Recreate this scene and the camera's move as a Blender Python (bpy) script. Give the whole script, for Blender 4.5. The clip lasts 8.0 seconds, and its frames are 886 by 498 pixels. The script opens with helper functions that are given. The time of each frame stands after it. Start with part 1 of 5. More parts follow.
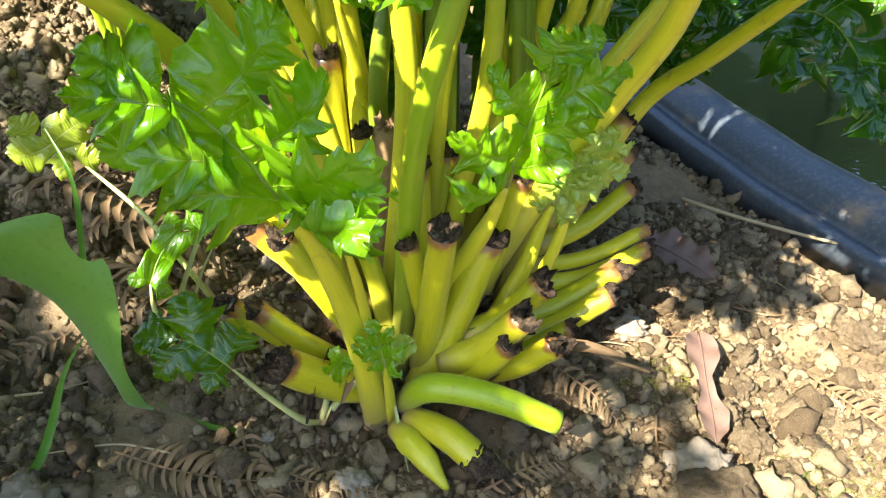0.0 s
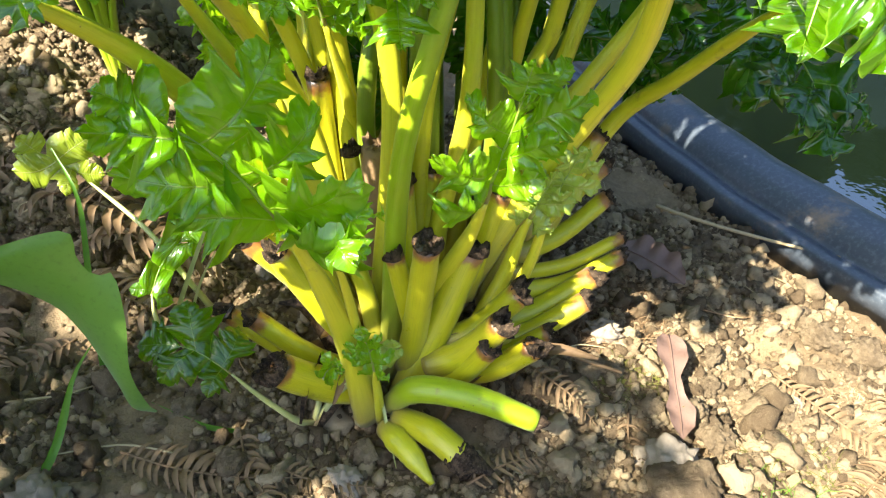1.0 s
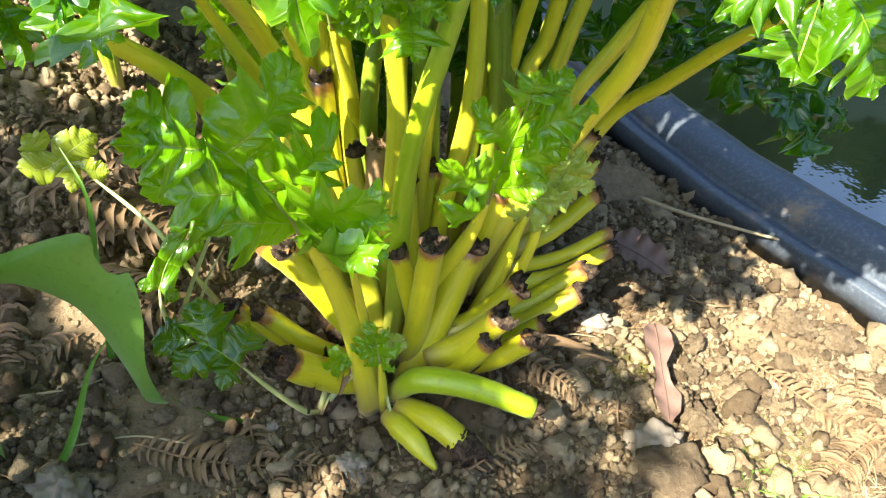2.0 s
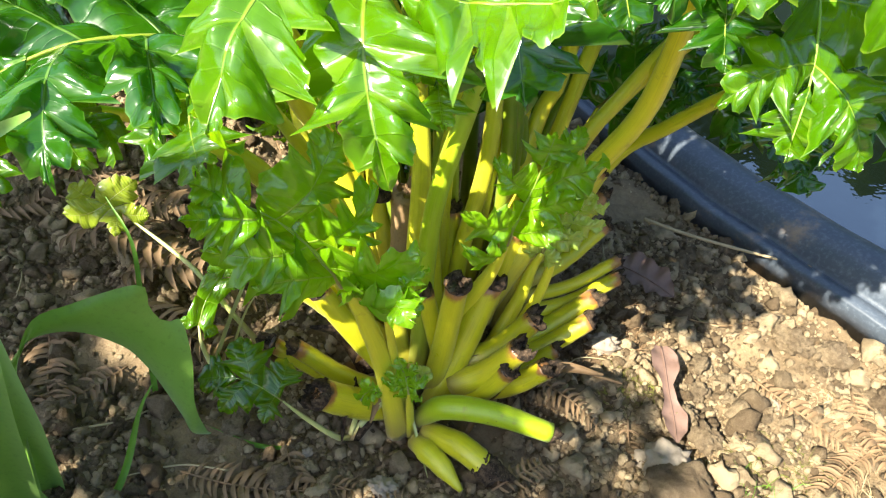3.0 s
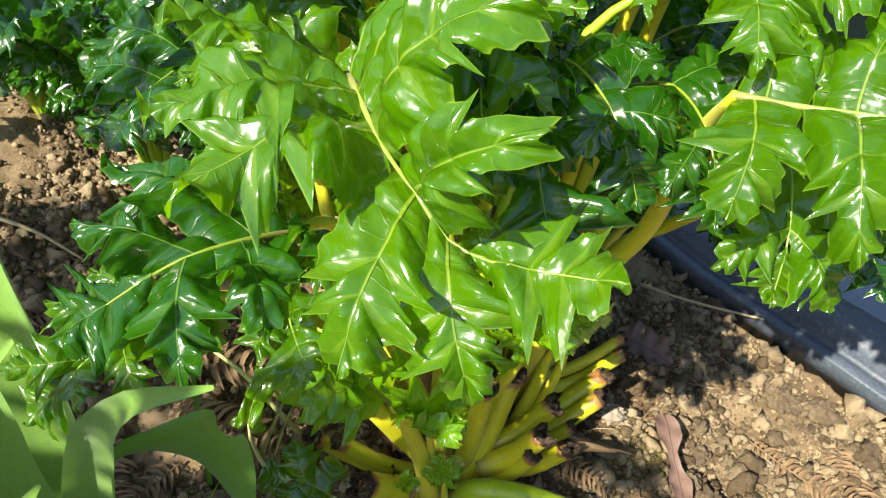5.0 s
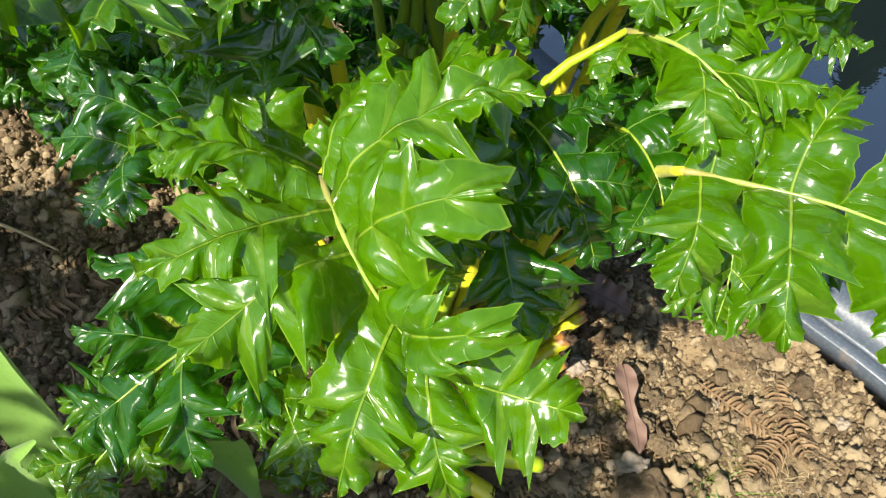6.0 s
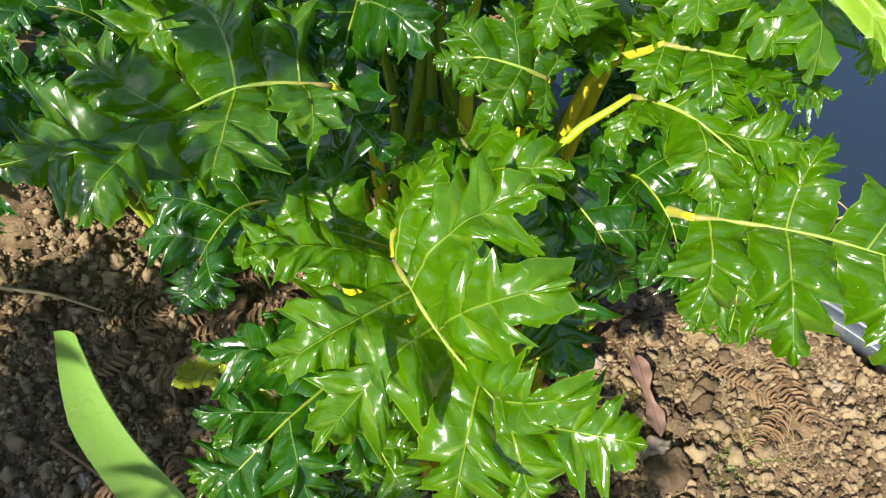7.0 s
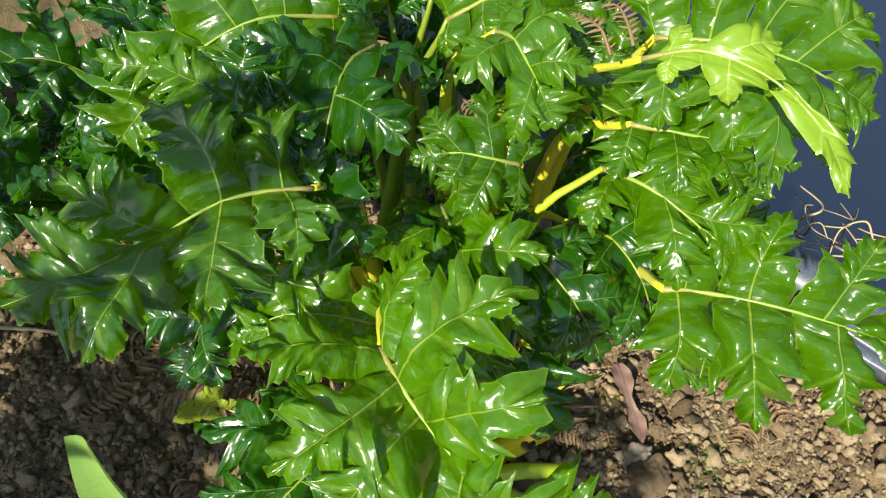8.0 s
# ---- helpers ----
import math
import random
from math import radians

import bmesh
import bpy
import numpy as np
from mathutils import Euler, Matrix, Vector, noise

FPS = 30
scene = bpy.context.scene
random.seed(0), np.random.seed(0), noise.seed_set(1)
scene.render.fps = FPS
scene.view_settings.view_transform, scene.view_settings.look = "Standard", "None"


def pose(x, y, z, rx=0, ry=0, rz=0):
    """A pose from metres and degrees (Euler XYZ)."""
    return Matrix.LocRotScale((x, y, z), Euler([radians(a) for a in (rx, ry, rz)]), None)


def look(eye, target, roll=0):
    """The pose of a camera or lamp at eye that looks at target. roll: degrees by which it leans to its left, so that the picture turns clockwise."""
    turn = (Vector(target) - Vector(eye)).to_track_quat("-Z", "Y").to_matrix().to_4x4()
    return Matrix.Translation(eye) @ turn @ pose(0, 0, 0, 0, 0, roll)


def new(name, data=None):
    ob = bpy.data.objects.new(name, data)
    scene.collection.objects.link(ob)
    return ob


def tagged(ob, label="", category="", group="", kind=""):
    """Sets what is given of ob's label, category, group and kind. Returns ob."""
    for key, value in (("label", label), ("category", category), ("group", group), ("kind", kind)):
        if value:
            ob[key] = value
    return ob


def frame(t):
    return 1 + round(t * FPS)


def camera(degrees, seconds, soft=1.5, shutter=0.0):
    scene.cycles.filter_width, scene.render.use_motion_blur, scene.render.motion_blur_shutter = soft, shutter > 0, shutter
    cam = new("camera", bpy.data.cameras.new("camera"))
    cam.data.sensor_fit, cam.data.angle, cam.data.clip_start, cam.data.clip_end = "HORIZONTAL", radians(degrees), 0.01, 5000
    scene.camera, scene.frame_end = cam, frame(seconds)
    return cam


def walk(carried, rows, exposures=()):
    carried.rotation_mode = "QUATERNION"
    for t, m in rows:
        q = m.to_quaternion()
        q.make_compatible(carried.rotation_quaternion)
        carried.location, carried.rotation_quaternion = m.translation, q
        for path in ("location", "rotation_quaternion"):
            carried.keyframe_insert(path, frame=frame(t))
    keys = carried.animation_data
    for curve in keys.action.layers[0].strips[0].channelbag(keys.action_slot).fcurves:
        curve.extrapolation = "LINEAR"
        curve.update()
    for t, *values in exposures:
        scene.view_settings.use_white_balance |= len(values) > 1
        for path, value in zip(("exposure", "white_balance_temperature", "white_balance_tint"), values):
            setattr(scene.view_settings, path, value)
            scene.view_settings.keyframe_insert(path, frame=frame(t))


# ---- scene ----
cam = camera(66.0, 8.0, soft=1.2)
PATH = [
    (0, (0.059, 0.072, 0.654), (0.036, 1.615, -0.619), -1.2),
    (0.5, (0.058, 0.057, 0.673), (0.056, 1.604, -0.594), -0.9),
    (1, (0.066, 0.043, 0.696), (0.072, 1.582, -0.582), -0.8),
    (2.5, (0.015, 0.029, 0.76), (0.12, 1.518, -0.571), 1.3),
    (3, (0.007, 0.023, 0.805), (0.09, 1.515, -0.525), 0.1),
    (3.5, (0.007, 0.011, 0.846), (0.088, 1.507, -0.478), -0.2),
    (4, (0.003, 0.001, 0.884), (0.091, 1.524, -0.409), -0.6),
    (4.5, (-0.011, -0.009, 0.91), (0.117, 1.477, -0.422), -0.7),
    (5, (-0.041, 0.031, 0.958), (0.085, 1.546, -0.342), -1.3),
    (5.2, (-0.041, 0.07, 1.0), (0.09, 1.575, -0.31), -1.9),
    (6.3, (-0.026, 0.12, 1.135), (0.161, 1.289, -0.476), -1.3),
    (6.5, (-0.024, 0.112, 1.153), (0.109, 1.279, -0.465), -3.5),
    (6.7, (-0.042, 0.109, 1.177), (0.082, 1.258, -0.455), -4.8),
    (7, (-0.097, 0.135, 1.237), (0.136, 1.317, -0.359), -5.8),
    (7.5, (-0.081, 0.167, 1.316), (0.229, 1.296, -0.306), -4.6),
    (8, (-0.057, 0.214, 1.34), (0.166, 1.281, -0.336), -7.4),
]
EXPOSURES = [(0, 2.25), (1, 2.25), (2.5, 2.15), (3.5, 1.8), (4.5, 1.45), (5.2, 1.24), (6.5, 1.08), (8, 0.9)]
walk(cam, [(t, look(eye, target, roll)) for t, eye, target, roll in PATH], EXPOSURES)

# ---------------------------------------------------------------- light
SUN_FROM = Vector((-0.70, -0.66, 1.0)).normalized()
world = bpy.data.worlds.new("world")
scene.world = world
world.use_nodes = True
wt = world.node_tree
sky = wt.nodes.new("ShaderNodeTexSky")
sky.sky_type = "NISHITA"
sky.sun_disc = False
sky.sun_elevation = math.asin(SUN_FROM.z)
sky.sun_rotation = math.atan2(SUN_FROM.x, SUN_FROM.y)
wt.links.new(sky.outputs["Color"], wt.nodes["Background"].inputs["Color"])
wt.nodes["Background"].inputs["Strength"].default_value = 0.10
sun_data = bpy.data.lights.new("sun", "SUN")
sun_data.energy, sun_data.angle, sun_data.color = 5.4, radians(0.6), (1.0, 0.93, 0.8)
sun = new("sun", sun_data)
sun.matrix_world = look(SUN_FROM * 10, (0, 0, 0))


# ---------------------------------------------------------------- material helpers
class Mat:
    """A small node builder."""

    def __init__(self, name):
        self.mat = bpy.data.materials.new(name)
        self.mat.use_nodes = True
        self.nt = self.mat.node_tree
        self.bsdf = self.nt.nodes["Principled BSDF"]
        self.out = self.nt.nodes["Material Output"]

    def node(self, kind):
        return self.nt.nodes.new("ShaderNode" + kind)

    def put(self, value, socket):
        if isinstance(value, bpy.types.NodeSocket):
            self.nt.links.new(value, socket)
        elif value is not None:
            if isinstance(value, (tuple, list)) and len(value) == 3 and socket.type == "RGBA":
                value = (*value, 1)
            socket.default_value = value
        return self

    def math(self, op, a, b=None, c=None, clamp=False):
        n = self.node("Math")
        n.operation, n.use_clamp = op, clamp
        for i, v in enumerate((a, b, c)):
            self.put(v, n.inputs[i])
        return n.outputs[0]

    def step(self, x, lo, hi):
        n = self.node("MapRange")
        n.interpolation_type = "SMOOTHSTEP"
        self.put(x, n.inputs["Value"])
        n.inputs["From Min"].default_value, n.inputs["From Max"].default_value = lo, hi
        return n.outputs["Result"]

    def mix(self, f, a, b, blend="MIX"):
        n = self.node("Mix")
        n.data_type, n.blend_type = "RGBA", blend
        self.put(f, n.inputs[0]).put(a, n.inputs[6]).put(b, n.inputs[7])
        return n.outputs[2]

    def coords(self, which="Object"):
        return self.node("TexCoord").outputs[which]

    def noise(self, scale, detail=4, rough=0.6, coords=None, which="Fac"):
        n = self.node("TexNoise")
        n.inputs["Scale"].default_value, n.inputs["Detail"].default_value, n.inputs["Roughness"].default_value = scale, detail, rough
        self.nt.links.new(coords if coords is not None else self.coords(), n.inputs["Vector"])
        return n.outputs[which]

    def voronoi(self, scale, coords=None, out="Distance", feature="F1"):
        n = self.node("TexVoronoi")
        n.feature = feature
        n.inputs["Scale"].default_value = scale
        self.nt.links.new(coords if coords is not None else self.coords(), n.inputs["Vector"])
        return n.outputs[out]

    def random(self):
        return self.node("ObjectInfo").outputs["Random"]

    def island(self):
        return self.node("NewGeometry").outputs["Random Per Island"]

    def uv(self):
        s = self.node("SeparateXYZ")
        self.nt.links.new(self.coords("UV"), s.inputs[0])
        return s.outputs["X"], s.outputs["Y"]

    def bump(self, height, strength=0.3, distance=0.002):
        n = self.node("Bump")
        n.inputs["Strength"].default_value, n.inputs["Distance"].default_value = strength, distance
        self.nt.links.new(height, n.inputs["Height"])
        self.nt.links.new(n.outputs["Normal"], self.bsdf.inputs["Normal"])
        return n.outputs["Normal"]

    def set(self, **values):
        for key, value in values.items():
            self.put(value, self.bsdf.inputs[key.replace("_", " ")])
        return self

    def translucent(self, colour, amount, normal=None):
        t = self.node("BsdfTranslucent")
        self.put(colour, t.inputs["Color"])
        if normal is not None:
            self.nt.links.new(normal, t.inputs["Normal"])
        m = self.node("MixShader")
        self.put(amount, m.inputs[0])
        self.nt.links.new(self.bsdf.outputs[0], m.inputs[1])
        self.nt.links.new(t.outputs[0], m.inputs[2])
        self.nt.links.new(m.outputs[0], self.out.inputs["Surface"])
        return self


def leaf_material(name, dark, light, vein, through_colour, amount=0.33, rough=0.27, relief=0.6):
    """Lobed leaf. UV: U from a lobe's rib to its margin, V counts the side veins. Rim: distance from the rib, place along the lobe."""
    m = Mat(name)
    across, count = m.uv()
    rim = m.node("UVMap")
    rim.uv_map = "Rim"
    split = m.node("SeparateXYZ")
    m.nt.links.new(rim.outputs[0], split.inputs[0])
    off, along = split.outputs["X"], split.outputs["Y"]
    rib = m.math("SUBTRACT", 1.0, m.step(m.math("DIVIDE", off, m.math("MULTIPLY_ADD", along, -0.010, 0.0145)), 0.45, 1.2))
    rib = m.math("MULTIPLY", rib, m.math("MULTIPLY_ADD", along, -0.35, 0.95))
    saw = m.math("ABSOLUTE", m.math("SUBTRACT", m.math("FRACT", m.math("ADD", count, 0.5)), 0.5))
    side = m.math("MULTIPLY", m.math("SUBTRACT", 1.0, m.step(saw, 0.012, 0.06)), m.math("MULTIPLY", m.step(along, 0.16, 0.22), m.step(across, 0.95, 0.3)))
    warp = m.math("ADD", count, m.math("MULTIPLY", m.noise(30.0, 2), 0.5))
    tiny = m.math("ABSOLUTE", m.math("SUBTRACT", m.math("FRACT", m.math("MULTIPLY_ADD", across, 1.2, m.math("MULTIPLY", warp, 3.0))), 0.5))
    net = m.math("MULTIPLY", m.step(tiny, 0.06, 0.02), 0.35)
    veins = m.math("MAXIMUM", m.math("MAXIMUM", rib, m.math("MULTIPLY", side, 0.26)), m.math("MULTIPLY", net, 0.2))
    big, fine = m.noise(9.0, 3), m.noise(190.0, 3)
    rnd = m.random()
    body = m.mix(m.math("MULTIPLY_ADD", rnd, 0.5, m.math("MULTIPLY", big, 0.6), clamp=True), dark, light)
    body = m.mix(m.math("MULTIPLY", m.step(fine, 0.55, 0.8), 0.3), body, tuple(c * 1.6 for c in light))
    body = m.mix(m.math("MULTIPLY", m.step(across, 0.955, 0.995), 0.45), body, vein)
    colour = m.mix(m.math("MULTIPLY", veins, 0.9), body, vein)
    pillow = m.math("POWER", m.math("MULTIPLY", tiny, 2.0), 0.6)
    h = m.math("MULTIPLY_ADD", m.math("SUBTRACT", 1.0, veins), 0.9, m.math("MULTIPLY", pillow, 0.12))
    h = m.math("ADD", h, m.math("MULTIPLY", m.noise(40.0, 2), 1.8))
    nrm = m.bump(h, relief, 0.0045)
    m.set(Base_Color=colour, Roughness=m.math("MULTIPLY_ADD", big, 0.16, rough - 0.06), Specular_IOR_Level=0.22,
          Coat_Weight=1.0, Coat_Roughness=0.145, Coat_IOR=1.6)
    return m.translucent(m.mix(veins, through_colour, vein), amount, nrm).mat


def stalk_material(name, low, high, burnt=False):
    m = Mat(name)
    u, v = m.uv()
    blotch, grain = m.noise(22.0, 4), m.noise(240.0, 3)
    rnd = m.random()
    colour = m.mix(m.math("MULTIPLY_ADD", rnd, 0.5, m.math("MULTIPLY", blotch, 0.5), clamp=True), low, high)
    streak = m.node("Mapping")
    streak.inputs["Scale"].default_value = (26.0, 1.2, 1.0)
    m.nt.links.new(m.coords("UV"), streak.inputs["Vector"])
    lines = m.noise(3.0, 3, 0.6, streak.outputs[0])
    colour = m.mix(m.math("MULTIPLY", m.step(lines, 0.45, 0.75), 0.45), colour, tuple(c * 0.55 for c in low))
    specks = m.step(m.voronoi(95.0), 0.1, 0.06)
    colour = m.mix(m.math("MULTIPLY", m.math("MULTIPLY", specks, m.step(m.noise(14.0, 2), 0.56, 0.66)), 0.8), colour, (0.10, 0.055, 0.02))
    colour = m.mix(m.math("MULTIPLY", m.step(v, 0.30, 0.0), 0.75), colour, (0.27, 0.19, 0.06))
    stain = m.math("MULTIPLY", m.step(m.noise(30.0, 5, 0.7), 0.60, 0.72), 0.55)
    colour = m.mix(stain, colour, (0.24, 0.17, 0.03))
    if burnt:
        edge = m.math("ADD", v, m.math("MULTIPLY", m.math("SUBTRACT", m.noise(38.0, 4), 0.5), 0.3))
        colour = m.mix(m.step(edge, 0.88, 0.96), colour, (0.30, 0.13, 0.03))
        colour = m.mix(m.step(edge, 0.96, 1.03), colour, (0.022, 0.015, 0.011))
    m.bump(m.math("ADD", m.math("MULTIPLY", grain, 0.5), lines), 0.35, 0.0012)
    m.set(Base_Color=colour, Roughness=m.math("MULTIPLY_ADD", blotch, 0.2, 0.22), Coat_Weight=0.3, Coat_Roughness=0.2, Subsurface_Weight=0.15, Subsurface_Scale=0.004,
          Subsurface_Radius=(0.8, 0.7, 0.1), Specular_IOR_Level=0.45, Sheen_Weight=0.08)
    return m.mat


def soil_material(name, dry, dark, scale=1.0, island=False, lawn=False):
    m = Mat(name)
    a, b, c = m.noise(7.0 * scale, 5), m.noise(60.0 * scale, 6, 0.7), m.noise(420.0 * scale, 4, 0.7)
    f = m.math("ADD", m.math("MULTIPLY", a, 0.75), m.math("MULTIPLY", b, 0.6))
    f = m.math("ADD", f, m.math("MULTIPLY_ADD", m.island() if island else m.random(), 0.75 if island else 0.4, -0.5 if island else -0.38))
    colour = m.mix(m.step(f, 0.25, 0.85), dark, dry)
    colour = m.mix(m.math("MULTIPLY", m.step(c, 0.55, 0.75), 0.35), colour, tuple(min(1, x * 1.5) for x in dry))
    colour = m.mix(m.math("MULTIPLY", m.step(m.noise(19.0, 3), 0.6, 0.75), 0.4), colour, (0.27, 0.17, 0.07))
    if lawn:
        # ragged-edged patch of darker brown round the plant base
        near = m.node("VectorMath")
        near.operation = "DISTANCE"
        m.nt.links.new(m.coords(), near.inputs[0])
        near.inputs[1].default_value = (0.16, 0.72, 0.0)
        dark_base = m.step(m.math("MULTIPLY_ADD", m.noise(9.0, 5), 0.30, near.outputs["Value"]), 0.46, 0.26)
        colour = m.mix(m.math("MULTIPLY", dark_base, 0.65), colour, (0.085, 0.048, 0.026))
        # rough grass takes over away from the bed
        away = m.node("VectorMath")
        away.operation = "LENGTH"
        m.nt.links.new(m.coords(), away.inputs[0])
        grass = m.mix(m.noise(5.0, 5, 0.7), (0.035, 0.055, 0.012), (0.10, 0.13, 0.035))
        colour = m.mix(m.step(m.math("MULTIPLY_ADD", m.noise(2.2, 5), 1.4, away.outputs["Value"]), 2.5, 3.1), colour, grass)
    m.bump(m.math("ADD", b, m.math("MULTIPLY", c, 0.6)), 1.0, 0.008)
    m.set(Base_Color=colour, Roughness=0.92, Specular_IOR_Level=0.2)
    return m.mat


def plain_material(name, low, high, rough=0.6, scale=30.0, fine=300.0, relief=0.4, through_amount=0.0, **more):
    m = Mat(name)
    a, c = m.noise(scale, 4), m.noise(fine, 3)
    colour = m.mix(m.math("MULTIPLY_ADD", m.random(), 0.4, m.math("MULTIPLY", a, 0.7), clamp=True), low, high)
    colour = m.mix(m.math("MULTIPLY", m.step(c, 0.5, 0.75), 0.3), colour, tuple(x * 0.55 for x in low))
    m.bump(m.math("ADD", a, m.math("MULTIPLY", c, 0.5)), relief, 0.0015)
    m.set(Base_Color=colour, Roughness=rough, **more)
    if through_amount:
        m.translucent(colour, through_amount)
    return m.mat


LEAF = leaf_material("leaf_glossy", (0.015, 0.062, 0.0003), (0.068, 0.176, 0.0005), (0.25, 0.38, 0.03), (0.30, 0.62, 0.001), 0.34)
# darkened copy of LEAF: shade under and between the leaves put into the colour
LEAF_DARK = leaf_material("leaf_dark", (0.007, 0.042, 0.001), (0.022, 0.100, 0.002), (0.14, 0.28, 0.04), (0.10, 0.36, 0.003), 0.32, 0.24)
LEAF_YOUNG = leaf_material("leaf_young", (0.06, 0.20, 0.002), (0.17, 0.36, 0.004), (0.34, 0.48, 0.06), (0.42, 0.70, 0.008), 0.46, 0.22)
LEAF_PALE = leaf_material("leaf_pale", (0.30, 0.42, 0.05), (0.46, 0.55, 0.10), (0.62, 0.68, 0.25), (0.5, 0.65, 0.06), 0.38, 0.4)
LEAF_YELLOW = leaf_material("leaf_yellowing", (0.20, 0.30, 0.02), (0.34, 0.42, 0.03), (0.6, 0.62, 0.22), (0.5, 0.6, 0.03), 0.36, 0.42)
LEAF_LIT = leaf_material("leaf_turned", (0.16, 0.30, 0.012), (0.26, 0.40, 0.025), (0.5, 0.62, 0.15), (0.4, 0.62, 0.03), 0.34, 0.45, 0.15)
STALK = stalk_material("stalk_fresh", (0.40, 0.43, 0.006), (0.78, 0.68, 0.035))
STALK_GREEN = stalk_material("stalk_green", (0.24, 0.37, 0.004), (0.40, 0.50, 0.008))
STALK_CUT = stalk_material("stalk_cut", (0.36, 0.39, 0.005), (0.70, 0.60, 0.016), True)
# dimmed stalk copy: shade inside the crown put into colour, also for dark-leaf midribs
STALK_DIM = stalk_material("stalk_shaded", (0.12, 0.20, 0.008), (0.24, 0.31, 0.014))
MIDRIB = stalk_material("leaf_midrib", (0.17, 0.30, 0.03), (0.29, 0.41, 0.06))
STEM_PALE = stalk_material("stem_pale", (0.42, 0.46, 0.14), (0.58, 0.58, 0.26))
def char_material():
    m = Mat("charred_fibre")
    a, b = m.noise(120.0, 5, 0.7), m.noise(420.0, 4, 0.7)
    colour = m.mix(m.step(a, 0.35, 0.7), (0.014, 0.009, 0.006), (0.13, 0.085, 0.05))
    colour = m.mix(m.math("MULTIPLY", m.step(b, 0.58, 0.72), 0.7), colour, (0.34, 0.27, 0.19))
    m.bump(m.math("ADD", a, b), 1.0, 0.004)
    return m.set(Base_Color=colour, Roughness=0.9, Specular_IOR_Level=0.25).mat


CHAR = char_material()
WOOD_DRY = plain_material("dry_wood", (0.10, 0.055, 0.022), (0.30, 0.19, 0.09), 0.8, 40.0, 260.0, 0.9)
FERN_DRY = plain_material("dry_fern", (0.12, 0.072, 0.034), (0.34, 0.22, 0.11), 0.75, 30.0, 200.0, 0.3, 0.18)
LEAF_DEAD = plain_material("dead_leaf", (0.11, 0.064, 0.048), (0.23, 0.145, 0.11), 0.6, 25.0, 240.0, 0.5, 0.1)
STRAW = plain_material("straw", (0.26, 0.19, 0.09), (0.45, 0.36, 0.20), 0.7, 60.0, 300.0, 0.2)
TULIP = plain_material("tulip_leaf", (0.12, 0.27, 0.026), (0.23, 0.42, 0.07), 0.34, 14.0, 180.0, 0.15, 0.28, Sheen_Weight=0.2)
TULIP_BUD = plain_material("tulip_bud", (0.26, 0.36, 0.09), (0.50, 0.55, 0.24), 0.4, 16.0, 200.0, 0.15, 0.2)
GRASS = plain_material("grass_blade", (0.07, 0.22, 0.02), (0.16, 0.34, 0.03), 0.4, 30.0, 220.0, 0.1, 0.3)
MOSS = plain_material("moss", (0.07, 0.09, 0.012), (0.20, 0.19, 0.03), 0.9, 60.0, 500.0, 0.6)
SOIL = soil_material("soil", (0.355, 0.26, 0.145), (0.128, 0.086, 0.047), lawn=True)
CLOD = soil_material("clod", (0.455, 0.350, 0.208), (0.162, 0.114, 0.066), 0.07)
CRUMB = soil_material("crumb", (0.475, 0.365, 0.215), (0.138, 0.096, 0.053), 1.6, True)
STONE = plain_material("stone", (0.20, 0.155, 0.11), (0.35, 0.29, 0.21), 0.75, 24.0, 260.0, 0.6)


def liner_material():
    m = Mat("black_plastic")
    a, b = m.noise(12.0, 4), m.noise(150.0, 4)
    dirt = m.math("MULTIPLY", m.step(m.noise(6.0, 6, 0.7), 0.56, 0.70), 0.75)
    dust = m.math("MULTIPLY", m.step(b, 0.45, 0.8), 0.28)
    colour = m.mix(dust, m.mix(a, (0.040, 0.052, 0.068), (0.075, 0.092, 0.112)), (0.24, 0.28, 0.31))
    scratch = m.step(m.voronoi(70.0, None, "Distance"), 0.05, 0.02)
    colour = m.mix(m.math("MULTIPLY", scratch, 0.4), colour, (0.4, 0.4, 0.38))
    colour = m.mix(dirt, colour, (0.25, 0.18, 0.11))
    m.bump(m.math("ADD", a, m.math("MULTIPLY", b, 0.3)), 0.25, 0.004)
    m.set(Base_Color=colour, Roughness=m.math("MULTIPLY_ADD", dirt, 0.45, 0.36), Specular_IOR_Level=0.5)
    return m.mat


def water_material():
    m = Mat("pond_water")
    m.bump(m.noise(14.0, 3), 0.06, 0.01)
    m.set(Base_Color=m.mix(m.noise(2.5, 3), (0.0025, 0.005, 0.008), (0.006, 0.009, 0.013)), Roughness=0.03, IOR=2.1, Specular_IOR_Level=0.9)
    return m.mat


LINER, WATER = liner_material(), water_material()


# ---------------------------------------------------------------- mesh helpers
def part(name, data, material, parent=None, label=""):
    """One mesh object from (verts, faces, uvs or None), under a thing or a part. Placed in world metres."""
    verts, faces, uvs, *more = data
    me = bpy.data.meshes.new(name)
    me.from_pydata([tuple(v) for v in verts], [], faces)
    idx = np.empty(len(me.loops), dtype=np.int32)
    me.loops.foreach_get("vertex_index", idx)
    for title, rows in zip(("UVMap", "Rim"), (uvs, *more)):
        if rows is not None:
            layer = me.uv_layers.new(name=title)
            layer.data.foreach_set("uv", np.asarray(rows, dtype=np.float32)[idx].ravel())
    me.polygons.foreach_set("use_smooth", np.ones(len(me.polygons), dtype=bool))
    me.materials.append(material)
    me.update()
    ob = new(name, me)
    if parent is not None:
        ob.parent = parent
        ob.matrix_parent_inverse = parent.matrix_world.inverted()
    if label:
        ob["label"] = label
    return ob


